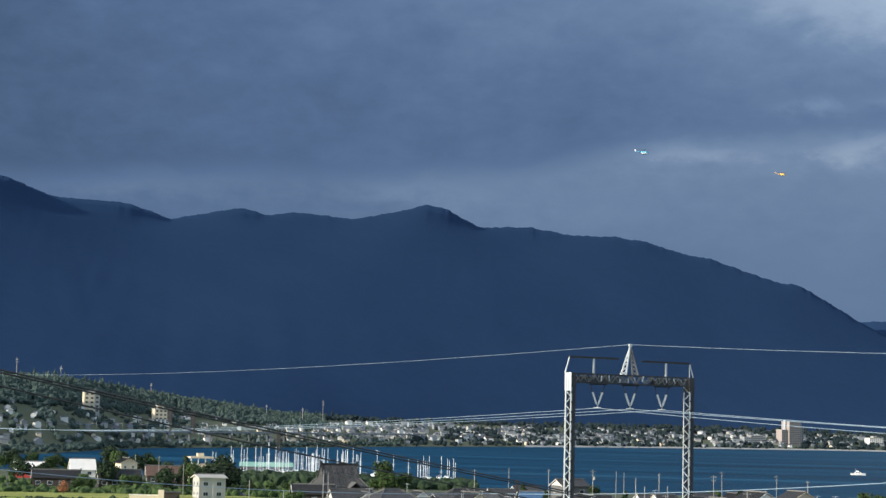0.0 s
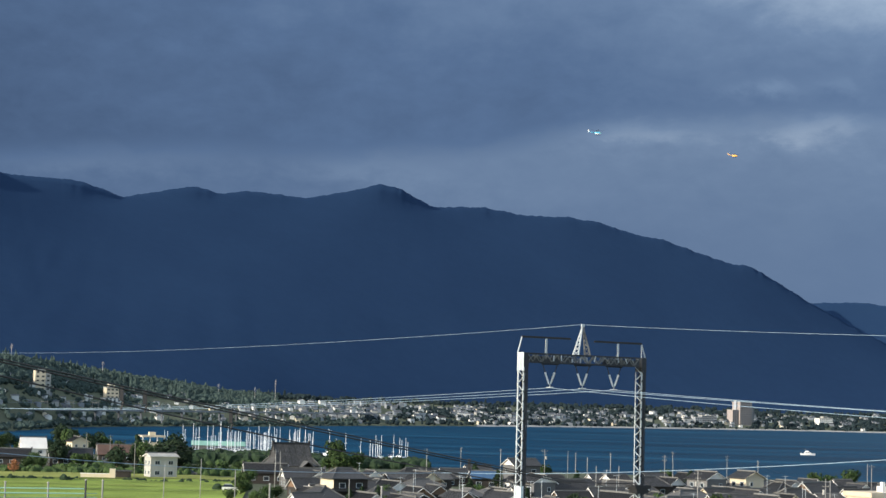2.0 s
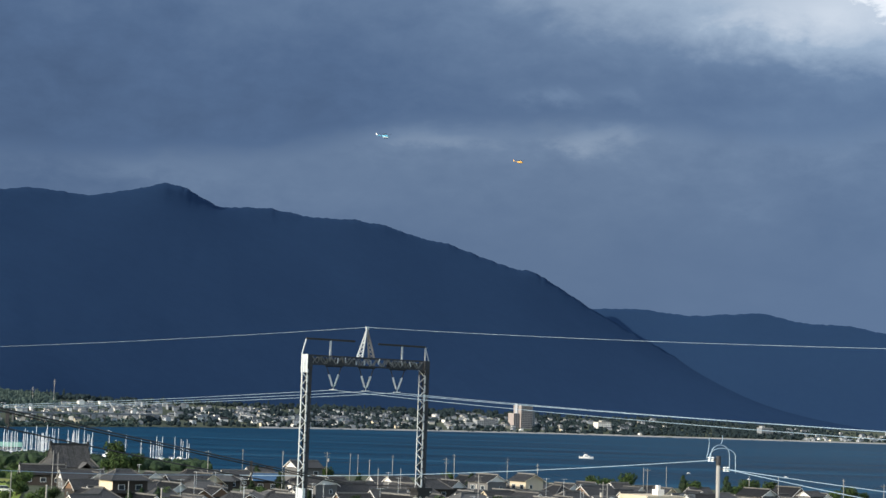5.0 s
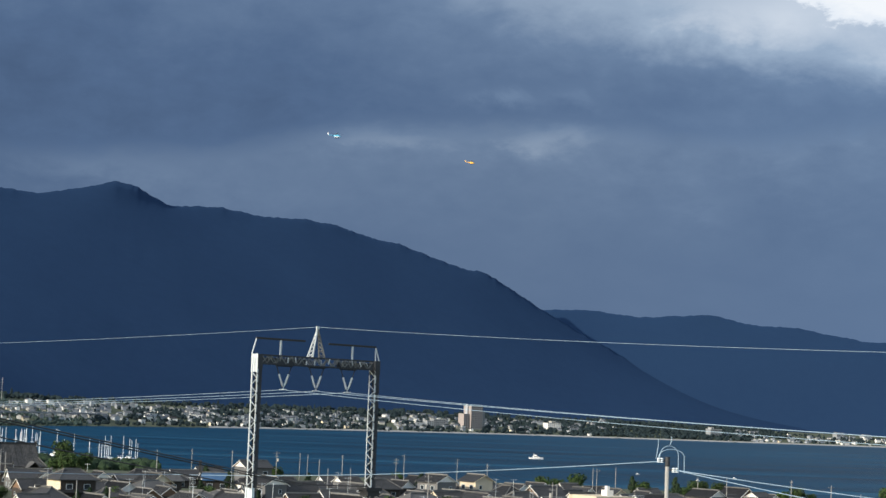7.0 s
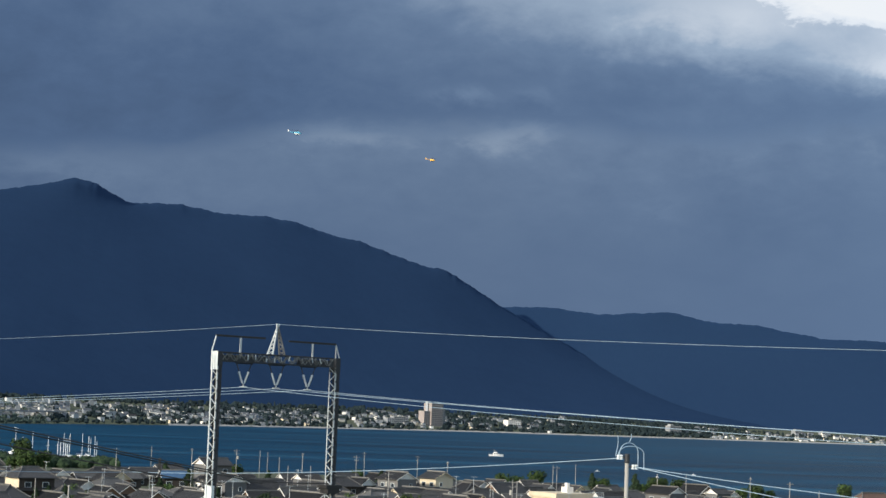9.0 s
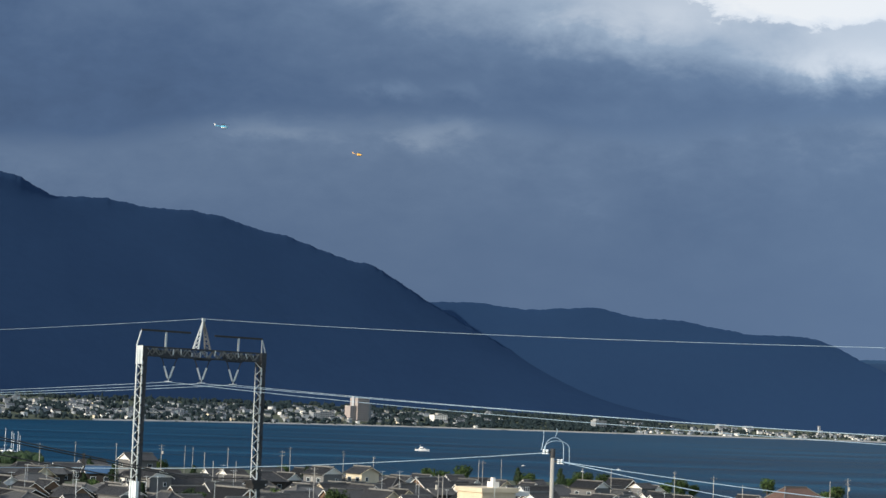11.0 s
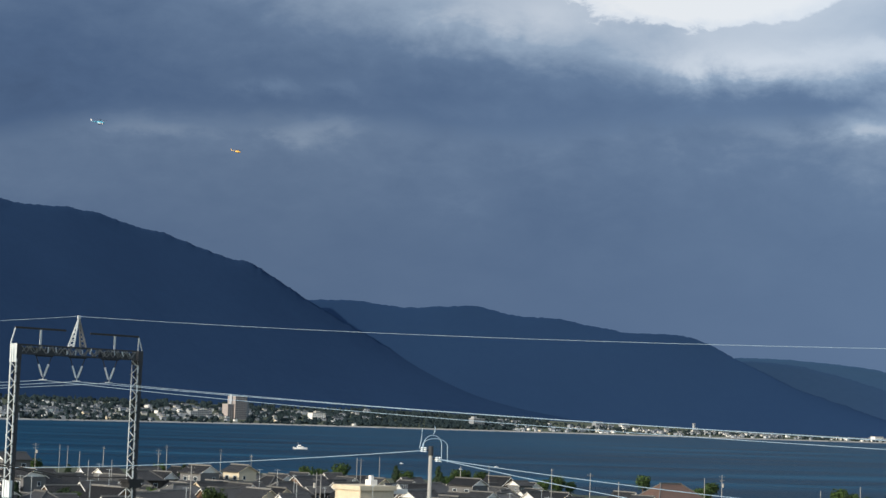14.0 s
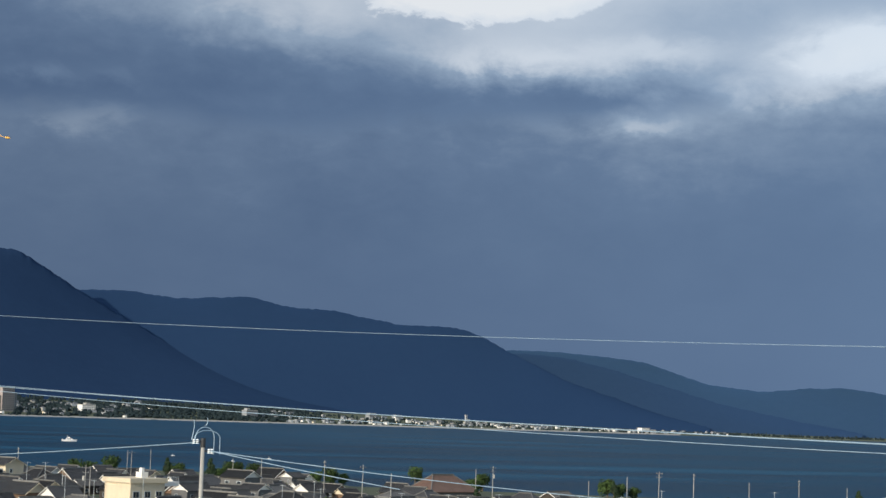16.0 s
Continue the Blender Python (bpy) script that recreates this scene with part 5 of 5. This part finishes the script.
# ---- fields, trees and small things of the near shore ----
strip("rice_field", lambda a: lerp(a, [(-18, 300), (-4.9, 300), (-4.4, 470)]), lambda a: lerp(a, [(-18, 505), (-9, 500), (-6, 512), (-4.6, 500), (-4.2, 470)]), -18, -4.4, 0.2, M["rice"], "ripening yellow-green rice field", "field", 0.32, 12)
strip("grass_bank", lambda a: lerp(a, [(-18, 508), (-9, 503), (-6, 515), (-4.2, 500)]), lambda a: lerp(a, [(-18, 545), (-9, 538), (-6, 540), (-4.2, 520)]), -18, -4.2, 0.2, M["bank"], "cut grass bank behind the field", "bank", 0.34, 5)


def crown(rn, r, h, n, leaf, lobes, pointed):
    """A crown of many small leaf faces round uneven lobes."""
    s = Shape()
    cs = []
    for i in range(lobes):
        u = rn.random()
        ang = rn.uniform(0, 2 * math.pi)
        if pointed:
            q = (1 - u) * r * 0.55
            cs.append((Vector((q * math.cos(ang), q * math.sin(ang), h * (0.15 + 0.8 * u))), r * (0.62 - 0.45 * u)))
        else:
            q = r * rn.uniform(0.1, 0.62)
            cs.append((Vector((q * math.cos(ang), q * math.sin(ang), h * rn.uniform(0.32, 0.78))), r * rn.uniform(0.36, 0.58)))
    for _ in range(n):
        c, k = rn.choice(cs)
        d = Vector((rn.gauss(0, 1), rn.gauss(0, 1), rn.gauss(0, 0.85))).normalized()
        p = c + d * k * rn.uniform(0.72, 1.08)
        nrm = (d + Vector((rn.gauss(0, 0.45), rn.gauss(0, 0.45), rn.gauss(0, 0.45)))).normalized()
        a = nrm.orthogonal().normalized() * leaf * rn.uniform(0.6, 1.2)
        b = nrm.cross(a.normalized()) * leaf * rn.uniform(0.5, 1.0)
        s.solid([p - a, p - b * 0.8, p + a, p + b], [(0, 1, 2, 3)])
    return s


def make_tree(seed, r, h, leafmat, label, m, pointed=False):
    rn = random.Random(seed)
    t = thing("tree", label, "tree", m, "trees of the near shore")
    s = Shape().tube((0, 0, -0.3), (0.1, 0, h * 0.45), r * 0.09, r * 0.05, n=7)
    for i in range(5):
        a = rn.uniform(0, 6.28)
        z = h * rn.uniform(0.22, 0.45)
        s.tube((0.05, 0, z), (r * 0.5 * math.cos(a), r * 0.5 * math.sin(a), z + h * 0.28), r * 0.04, r * 0.015, n=5)
    part("trunk", s, M["bark"], t)
    part("crown", crown(rn, r, h, 1100, 0.11 * r, 16, pointed), M[leafmat], t)
    return t


trees = [
    make_tree(1, 3.4, 7.0, "leaf", "broad green tree beside the lake shore", put(-1.6, 600)),
    make_tree(2, 2.6, 7.5, "leaf_dark", "dark evergreen tree standing between houses", put(-7.9, 560), True),
    make_tree(3, 4.2, 8.5, "leaf_dark", "large dark evergreen tree by the field", put(-6.95, 565)),
    make_tree(4, 2.2, 4.0, "leaf", "rounded garden tree with bright leaves", put(-4.6, 470)),
    make_tree(5, 1.6, 4.4, "leaf_autumn", "small tree with orange autumn leaves by the field", put(-11.38, 530)),
]


# trees that stand out: bearing, elevation of the tip, distance, kind
TREE_H = (7.0, 7.5, 8.5, 4.0, 4.4)
TALL = [(-1.78, -1.1, 640, 0), (-7.78, -1.12, 590, 1), (-7.5, -1.32, 585, 3), (-6.76, -1.09, 590, 2), (-6.45, -1.25, 585, 2), (-10.0, -0.87, 760, 2), (-9.8, -0.95, 750, 0), (-9.6, -1.0, 745, 2),
        (-8.99, -1.05, 740, 2), (-9.2, -1.1, 735, 2), (-8.75, -1.12, 740, 0), (-11.5, -1.1, 800, 2), (-12.3, -1.05, 800, 0), (-13.0, -1.0, 800, 2), (-13.5, -1.0, 800, 0), (-8.3, -1.25, 700, 0), (-12.7, -1.15, 780, 2), (-11.1, -1.2, 770, 0)]


def plant_trees():
    r = random.Random(21)
    spots = [(-7.5, 570, 1), (-6.6, 575, 2), (-7.2, 560, 2), (-10.0, 640, 2), (-9.4, 650, 0), (-10.6, 560, 3), (-11.0, 555, 3), (-8.3, 560, 2), (-9.7, 545, 3), (-5.9, 560, 3), (-5.2, 570, 3), (-4.7, 580, 3), (-4.2, 575, 3),
             (-1.2, 605, 0), (-2.0, 605, 0), (-1.5, 610, 0), (-6.3, 560, 3), (-5.6, 552, 3), (-5.0, 556, 3), (-4.5, 552, 3), (-4.0, 548, 3), (-4.4, 490, 3), (-0.3, 395, 0), (0.3, 390, 3), (-0.1, 388, 3),
             (5.4, 375, 2), (5.9, 372, 0), (6.6, 370, 3), (4.9, 378, 3), (9.9, 365, 0), (10.2, 362, 3), (12.8, 560, 0), (13.2, 565, 0), (13.7, 570, 0), (15.5, 545, 1), (15.7, 545, 0), (16.9, 560, 0), (17.3, 560, 0), (17.6, 565, 0), (18.1, 560, 0),
             (19.9, 545, 0), (20.4, 540, 0), (20.8, 545, 0), (25.0, 560, 0), (28.9, 520, 0), (29.2, 520, 0), (29.6, 525, 3), (11.9, 350, 3), (24.8, 520, 0), (22.9, 600, 0), (33.0, 480, 3), (35.5, 470, 3), (8.2, 560, 0), (6.8, 570, 3), (4.5, 575, 0)]
    for _ in range(7):
        spots.append((r.uniform(-4.9, -3.3), r.uniform(370, 460), 3))
    for _ in range(46):
        spots.append((r.uniform(-2.4, 37), r.uniform(340, 540), r.choice((3, 3, 3, 1))))
    for a in np.arange(-13.8, -8.0, 0.42):
        spots.append((a, r.uniform(548, 700), r.choice((2, 0, 3, 2, 3))))
    for a in np.arange(-13.8, -7.6, 0.5):
        spots.append((a, r.uniform(720, 850), r.choice((2, 2, 0, 1))))
    for a, top, d, k in TALL:
        q = (height(top, d) - ground_z(a, d)) / TREE_H[k] / 0.9
        copy_thing(trees[k], put(a, d, r.uniform(0, 360))).scale = (q * 0.9, q * 0.9, q)
    for a, d, k in spots:
        m = put(a + r.uniform(-0.1, 0.1), d, r.uniform(0, 360))
        ob = copy_thing(trees[k], m)
        q = r.uniform(0.65, 1.0)
        ob.scale = (q, q, q * r.uniform(0.85, 1.1))


plant_trees()

# explicit buildings round the field
make_house("plain white two-storey workshop beside the field", 7.6, 5.5, 2, "concrete", "concrete", "gable", put(-7.05, 522, 26), rise=0.7, trim="none", lower=False)
make_house("grey-roofed farmhouse with a white end wall", 13, 7, 1, "cedar", "kawara", "gable", put(-9.75, 600, 16), rise=2.2)
make_house("white barn with a pale metal roof", 8.5, 7, 1, "plaster", "plaster", "gable", put(-10.85, 700, 20), rise=3.4, trim="none")
make_house("dark barn with a rusty brown roof by the lake", 12, 8, 1, "cedar", "roof_brown", "gable", put(-8.4, 640, 12), rise=2.8, trim="none")
make_house("low farmhouse with long grey roof", 14, 7, 1, "cedar", "kawara", "gable", put(-11.6, 590, 10), rise=2.0)
make_house("house with red-trimmed wall near the lake", 10, 7, 1, "red", "plaster", "gable", put(-12.4, 680, 15), rise=2.4, trim="none")
make_house("cream gabled house half hidden by trees", 6.5, 6, 2, "cream", "kawara", "gable", put(-9.55, 690, -62), trim="cream", lower=False)
make_house("long dark-roofed house beside the temple hall", 11, 6, 1, "cedar", "kawara", "gable", put(-3.9, 500, 10), rise=2.0, trim="none")
make_house("dark-roofed house with pale lean-to near the field", 10, 7, 1, "greywall", "kawara", "gable", put(-2.75, 468, 14), rise=2.0)


def gate_wall():
    t = thing("garden_wall", "low cream garden wall with a square gate pillar", "wall", put(-8.9, 508, 6))
    part("wall", Shape().box(-4.6, -0.12, 0, 3.0, 0.12, 1.2), M["cream"], t)
    part("coping", Shape().box(-4.7, -0.2, 1.2, 3.0, 0.2, 1.4), M["plaster"], t)
    part("pillar", Shape().box(3.0, -0.8, 0, 4.5, 0.8, 2.7), M["cream"], t)
    t = thing("shed", "flat-roofed dark garden shed beside the pillar", "shed", put(-8.2, 512, 6))
    part("wall", Shape().box(-2.4, -1.5, 0, 2.4, 1.5, 1.9), M["cedar"], t)
    part("roof", Shape().box(-2.8, -1.8, 1.9, 2.8, 1.8, 2.2), M["kawara_old"], t)


gate_wall()


def make_pole(label, h, m, arms, lamp=False):
    t = thing("utility_pole", label, "pole", m, "utility poles")
    part("pole", Shape().tube((0, 0, 0), (0, 0, h), 0.12, 0.085, n=10), M["pole"], t, smooth=True)
    for i in range(arms):
        z = h - 0.5 - 0.9 * i
        arm = part("cross_arm", Shape().box(-1.0 + 0.2 * i, -0.04, z - 0.04, 1.0 - 0.2 * i, 0.04, z + 0.04), M["steel_mid"], t)
        for x in (-0.8, 0, 0.8):
            part("insulator", Shape().tube((x * (1 - 0.2 * i), 0, z + 0.05), (x * (1 - 0.2 * i), 0, z + 0.24), 0.045, 0.03), M["concrete"], arm)
    if lamp:
        part("transformer", Shape().tube((0.42, 0, h - 2.9), (0.42, 0, h - 2.0), 0.28, n=12), M["concrete"], t, "pale grey transformer can")
    return t


poles = [
    make_pole("concrete utility pole with two cross arms", 9.9, put(1.0, 520, 30), 2),
    make_pole("plain concrete utility pole", 9.2, put(5.9, 500, 30), 0),
    make_pole("concrete utility pole with a transformer", 9.8, put(4.6, 560, 10), 2, True),
    make_pole("tall utility pole with one cross arm", 10.6, put(3.9, 580, 60), 1),
]


# bearing, elevation of the top, kind
POLES = [(-9.29, -1.04, 1), (-8.58, -1.07, 0), (-7.83, -1.31, 1), (-6.94, -1.89, 1), (-5.84, -1.73, 1), (-4.8, -2.03, 1), (-3.61, -1.39, 3), (-3.45, -1.45, 1), (-1.33, -2.24, 1), (2.04, -1.18, 0), (3.26, -1.19, 3), (5.3, -1.2, 1), (5.54, -1.23, 1),
         (6.17, -1.63, 1), (6.6, -1.22, 3), (6.86, -1.61, 1), (8.24, -1.24, 0), (8.49, -1.12, 3), (9.24, -1.7, 2), (10.1, -1.19, 0), (11.03, -1.32, 0), (13.02, -1.8, 2), (13.16, -1.83, 1), (14.24, -1.32, 1), (14.36, -1.34, 3), (14.94, -1.27, 1),
         (17.41, -1.46, 1), (18.28, -1.42, 1), (20.19, -1.44, 0), (21.35, -1.54, 3), (22.23, -1.77, 1), (24.81, -1.55, 1), (25.33, -1.44, 2), (28.25, -1.8, 1), (29.41, -1.64, 1), (30.36, -1.43, 0), (31.41, -1.45, 0), (33.08, -1.67, 1), (34.54, -1.53, 0), (35.95, -1.72, 1)]
POLE_H = (9.9, 9.2, 9.8, 10.6)
strung = []


def plant_poles():
    """Each pole as far off as its height and its place in the view ask for."""
    r = random.Random(8)
    for a, top, k in POLES:
        d = (H - 2.0 - POLE_H[k]) / math.tan(radians(-top))
        d = min(max(d, 330), 600 if a > -4 else 640)
        z = (height(top, d) - ground_z(a, d)) / POLE_H[k]
        m = put(a, d, r.uniform(0, 180)) @ Matrix.Rotation(radians(r.uniform(-0.8, 0.8)), 4, "Y")
        copy_thing(poles[k], m).scale = (0.8, 0.8, z)
        if k != 1:
            strung.append((a, d, POLE_H[k] * z))


plant_poles()


def trackside():
    """Tops of railway posts and a mesh fence beyond the near slope."""
    for az, d, h, k in ((-9.25, 300, 9.2, "steel_dark"), (-10.35, 310, 8.6, "pole"), (-11.6, 305, 8.6, "pole"), (-8.75, 310, 8.0, "pole"), (-3.75, 330, 8.6, "pole"), (-0.35, 330, 8.6, "pole")):
        t = thing("track_post", "short railway post with a pale cap", "post", put(az, d, 10), "railway posts")
        zt = height(-2.45 if az > -9.5 else -2.55, d) - ground_z(az, d)
        part("post", Shape().tube((0, 0, 0), (0, 0, zt), 0.16, 0.14), M[k], t)
        part("cap", Shape().tube((0, 0, zt), (0, 0, zt + 0.2), 0.19, 0.15), M["concrete"], t)
    for el in (-2.70, -2.84):
        p, q = bearing(-14.2, 306, height(el - 0.02, 306)), bearing(-9.3, 302, height(el, 302))
        lone("guard_rail", line_mesh([p, p.lerp(q, 0.5), q], 0.09, 8), M["roof_green"], "pale green pipe rail between railway posts", "rail", "trackside rails")
    a, b = bearing(-13.6, 308), bearing(-8.9, 308)
    for el in (-2.86, -2.98):
        lone("track_cable", line_mesh(sagging(a + Vector((0, 0, height(el, 308))), b + Vector((0, 0, height(el + 0.03, 308))), 0.1), 0.06), M["tarp"], "green trackside cable slung between short posts", "cable", "trackside cables")


trackside()

# ---- helicopters over the lake ----


def helicopter(label, m, body, belly, tail, k):
    t = thing("helicopter", label, "helicopter", m, "helicopters in flight")
    t.scale = (k, k, k)

    def ring(x, w, z0, z1, n=12):
        return [(x, w * math.cos(2 * math.pi * i / n), (z0 + z1) / 2 + (z1 - z0) / 2 * math.sin(2 * math.pi * i / n)) for i in range(n)]
    part("fuselage", Shape().loft([ring(x, w, a, b) for x, w, a, b in ((-2.6, 0.35, 0.75, 1.45), (-1.9, 0.8, 0.2, 1.75), (-0.6, 1.0, -0.1, 2.0), (1.2, 1.0, -0.1, 2.0), (2.4, 0.85, 0.0, 1.7), (3.3, 0.5, 0.15, 1.15), (3.7, 0.15, 0.4, 0.8))]), M[body], t, smooth=True)
    part("belly", Shape().loft([ring(x, w, a, b) for x, w, a, b in ((-1.8, 0.6, -0.05, 0.6), (0, 0.95, -0.25, 0.7), (2.2, 0.8, -0.15, 0.6), (3.2, 0.4, 0.1, 0.55))]), M[belly], t, smooth=True)
    part("tail_boom", Shape().tube((-2.2, 0, 1.15), (-7.0, 0, 1.55), 0.42, 0.18, n=10), M[body], t, smooth=True)
    part("tail_fin", Shape().solid([(x, y, z) for y in (-0.08, 0.08) for x, z in ((-6.2, 1.4), (-7.2, 1.4), (-8.0, 3.3), (-7.3, 3.3))], [(0, 1, 2, 3), (7, 6, 5, 4), (0, 4, 5, 1), (1, 5, 6, 2), (2, 6, 7, 3), (3, 7, 4, 0)]), M[tail], t)
    part("tailplane", Shape().box(-6.4, -1.2, 1.45, -5.8, 1.2, 1.53), M[body], t)
    part("engine_cowl", Shape().loft([ring(x, w, a, b) for x, w, a, b in ((-2.0, 0.3, 1.6, 2.1), (-1.2, 0.6, 1.6, 2.5), (0.6, 0.6, 1.7, 2.5), (1.3, 0.3, 1.7, 2.0))]), M["rotor"], t, smooth=True)
    part("windscreen", Shape().loft([ring(x, w, a, b) for x, w, a, b in ((2.0, 0.9, 0.75, 1.8), (2.8, 0.74, 0.75, 1.52), (3.4, 0.4, 0.7, 1.05))]), M["glass"], t, smooth=True)
    hub = part("rotor_hub", Shape().tube((0, 0, 2.4), (0, 0, 3.1), 0.14, n=8), M["rotor"], t)
    for i in range(4):
        a = radians(20 + 90 * i)
        c, s = math.cos(a), math.sin(a)
        part("rotor_blade", Shape().solid([(c * u - s * v, s * u + c * v, z) for z in (3.0, 3.06) for u, v in ((0.2, -0.16), (5.6, -0.18), (5.6, 0.18), (0.2, 0.16))], [(3, 2, 1, 0), (4, 5, 6, 7), (0, 1, 5, 4), (1, 2, 6, 5), (2, 3, 7, 6), (3, 0, 4, 7)]), M["rotor"], hub)
    rotor = part("tail_rotor", Shape().box(-7.6, 0.15, 1.7, -7.45, 0.22, 3.4), M["rotor"], t)
    for y in (-0.9, 0.9):
        skid = part("skid", Shape().tube((-1.6, y, -0.75), (2.0, y, -0.75), 0.07, n=6), M["rotor"], t)
        for x in (-0.8, 1.2):
            part("strut", Shape().tube((x, y * 0.7, 0), (x, y, -0.75), 0.05, n=6), M["rotor"], skid)


p = bearing(6.0, 1500, height(8.50, 1500))
helicopter("sky-blue and white helicopter hovering above the lake", pose(p.x, p.y, p.z, 0, 2, -14), "heli_blue", "heli_white", "heli_white", 1.0)
p = bearing(10.2, 1800, height(7.86, 1800))
helicopter("golden yellow helicopter hovering far above the lake", pose(p.x, p.y, p.z, 0, 3, -16), "heli_yellow", "heli_yellow", "heli_yellow", 0.85)


# ---- clutter among the village roofs ----


def make_antenna(m, h):
    t = thing("roof_antenna", "thin television antenna standing on a tiled roof", "antenna", m, "roof antennas")
    part("mast", Shape().tube((0, 0, 2.0), (0, 0, h), 0.035, n=6), M["steel"], t)
    part("boom", Shape().tube((-0.7, 0, h - 0.15), (0.7, 0, h - 0.15), 0.025, n=5), M["steel"], t)
    for i in range(5):
        x = -0.6 + 0.3 * i
        part("element", Shape().tube((x, -0.4, h - 0.15), (x, 0.4, h - 0.15), 0.02, n=4), M["steel"], t)


for az, d, h in antennas[:36]:
    make_antenna(put(az, d, rng.uniform(0, 180)), h)


def village_wires():
    """Thin lines from pole to pole."""
    for (a0, d0, h0), (a1, d1, h1) in zip(strung, strung[1:]):
        for drop in (0.6, 1.5):
            p, q = bearing(a0, d0, ground_z(a0, d0) + h0 - drop), bearing(a1, d1, ground_z(a1, d1) + h1 - drop)
            lone("street_wire", line_mesh(sagging(p, q, 0.9, 12), 0.02, 4), M["cable"], "thin dark street wire between concrete poles", "wire", "street wires")


village_wires()


def car(az, d, turn, paint, label):
    t = thing("car", label, "car", put(az, d, turn), "parked cars")
    body = [[(x, -w, z0), (x, -w, z1), (x, w, z1), (x, w, z0)] for x, w, z0, z1 in ((-2.0, 0.78, 0.45, 0.85), (-1.7, 0.84, 0.3, 1.0), (1.3, 0.84, 0.3, 0.98), (1.95, 0.76, 0.4, 0.75))]
    part("body", Shape().loft(body), M[paint], t)
    part("cabin", Shape().loft([[(x, -w, 0.95), (x, -w * 0.85, z), (x, w * 0.85, z), (x, w, 0.95)] for x, w, z in ((-1.75, 0.8, 1.15), (-1.2, 0.8, 1.62), (0.3, 0.8, 1.62), (1.1, 0.78, 1.0))]), M["glass"], t)
    part("roof", Shape().box(-1.2, -0.68, 1.61, 0.32, 0.68, 1.66), M[paint], t)
    for x in (-1.25, 1.2):
        for y in (-0.8, 0.8):
            part("wheel", Shape().tube((x, y - 0.1, 0.3), (x, y + 0.1, 0.3), 0.3, n=12), M["cable"], t)


car(-4.95, 452, 12, "hull", "small white car parked at the field's edge")
car(-3.75, 560, 40, "hull", "white car parked beside the temple hall")
car(-6.15, 545, 5, "greywall", "grey car parked behind the field")
bank_bushes = []
for i in range(150):
    a = rng.uniform(-13.5, -9.4) if i < 95 else rng.uniform(-8.2, -4.4)
    p = bearing(a, rng.uniform(492, 503), 1.75)
    q = rng.uniform(0.35, 0.85)
    bank_bushes.append((p.x, p.y, p.z, q, q * 1.7, False))
for a, d, q in ((-5.34, 452, 1.25), (-9.9, 488, 1.2), (-9.75, 489, 0.9), (-11.45, 492, 1.0), (-4.6, 455, 1.0), (-4.45, 458, 1.3)):
    p = bearing(a, d, 1.75)
    bank_bushes.append((p.x, p.y, p.z, q, q * 1.8, False))
woods("bank_bushes", bank_bushes, M["leaf_dark"], "low dark bushes along the edge of the rice field", 9, "bushes")
for k, d in enumerate((438, 462, 484)):
    strip("field_ridge", lambda a: d - 0.9 + 3 * math.sin(a), lambda a: d + 0.9 + 3 * math.sin(a), -17, -5.2, 0.2, M["bank" if k % 2 else "leaf"], "low grassy ridge between rice plots", "ridge", 0.62, 3)
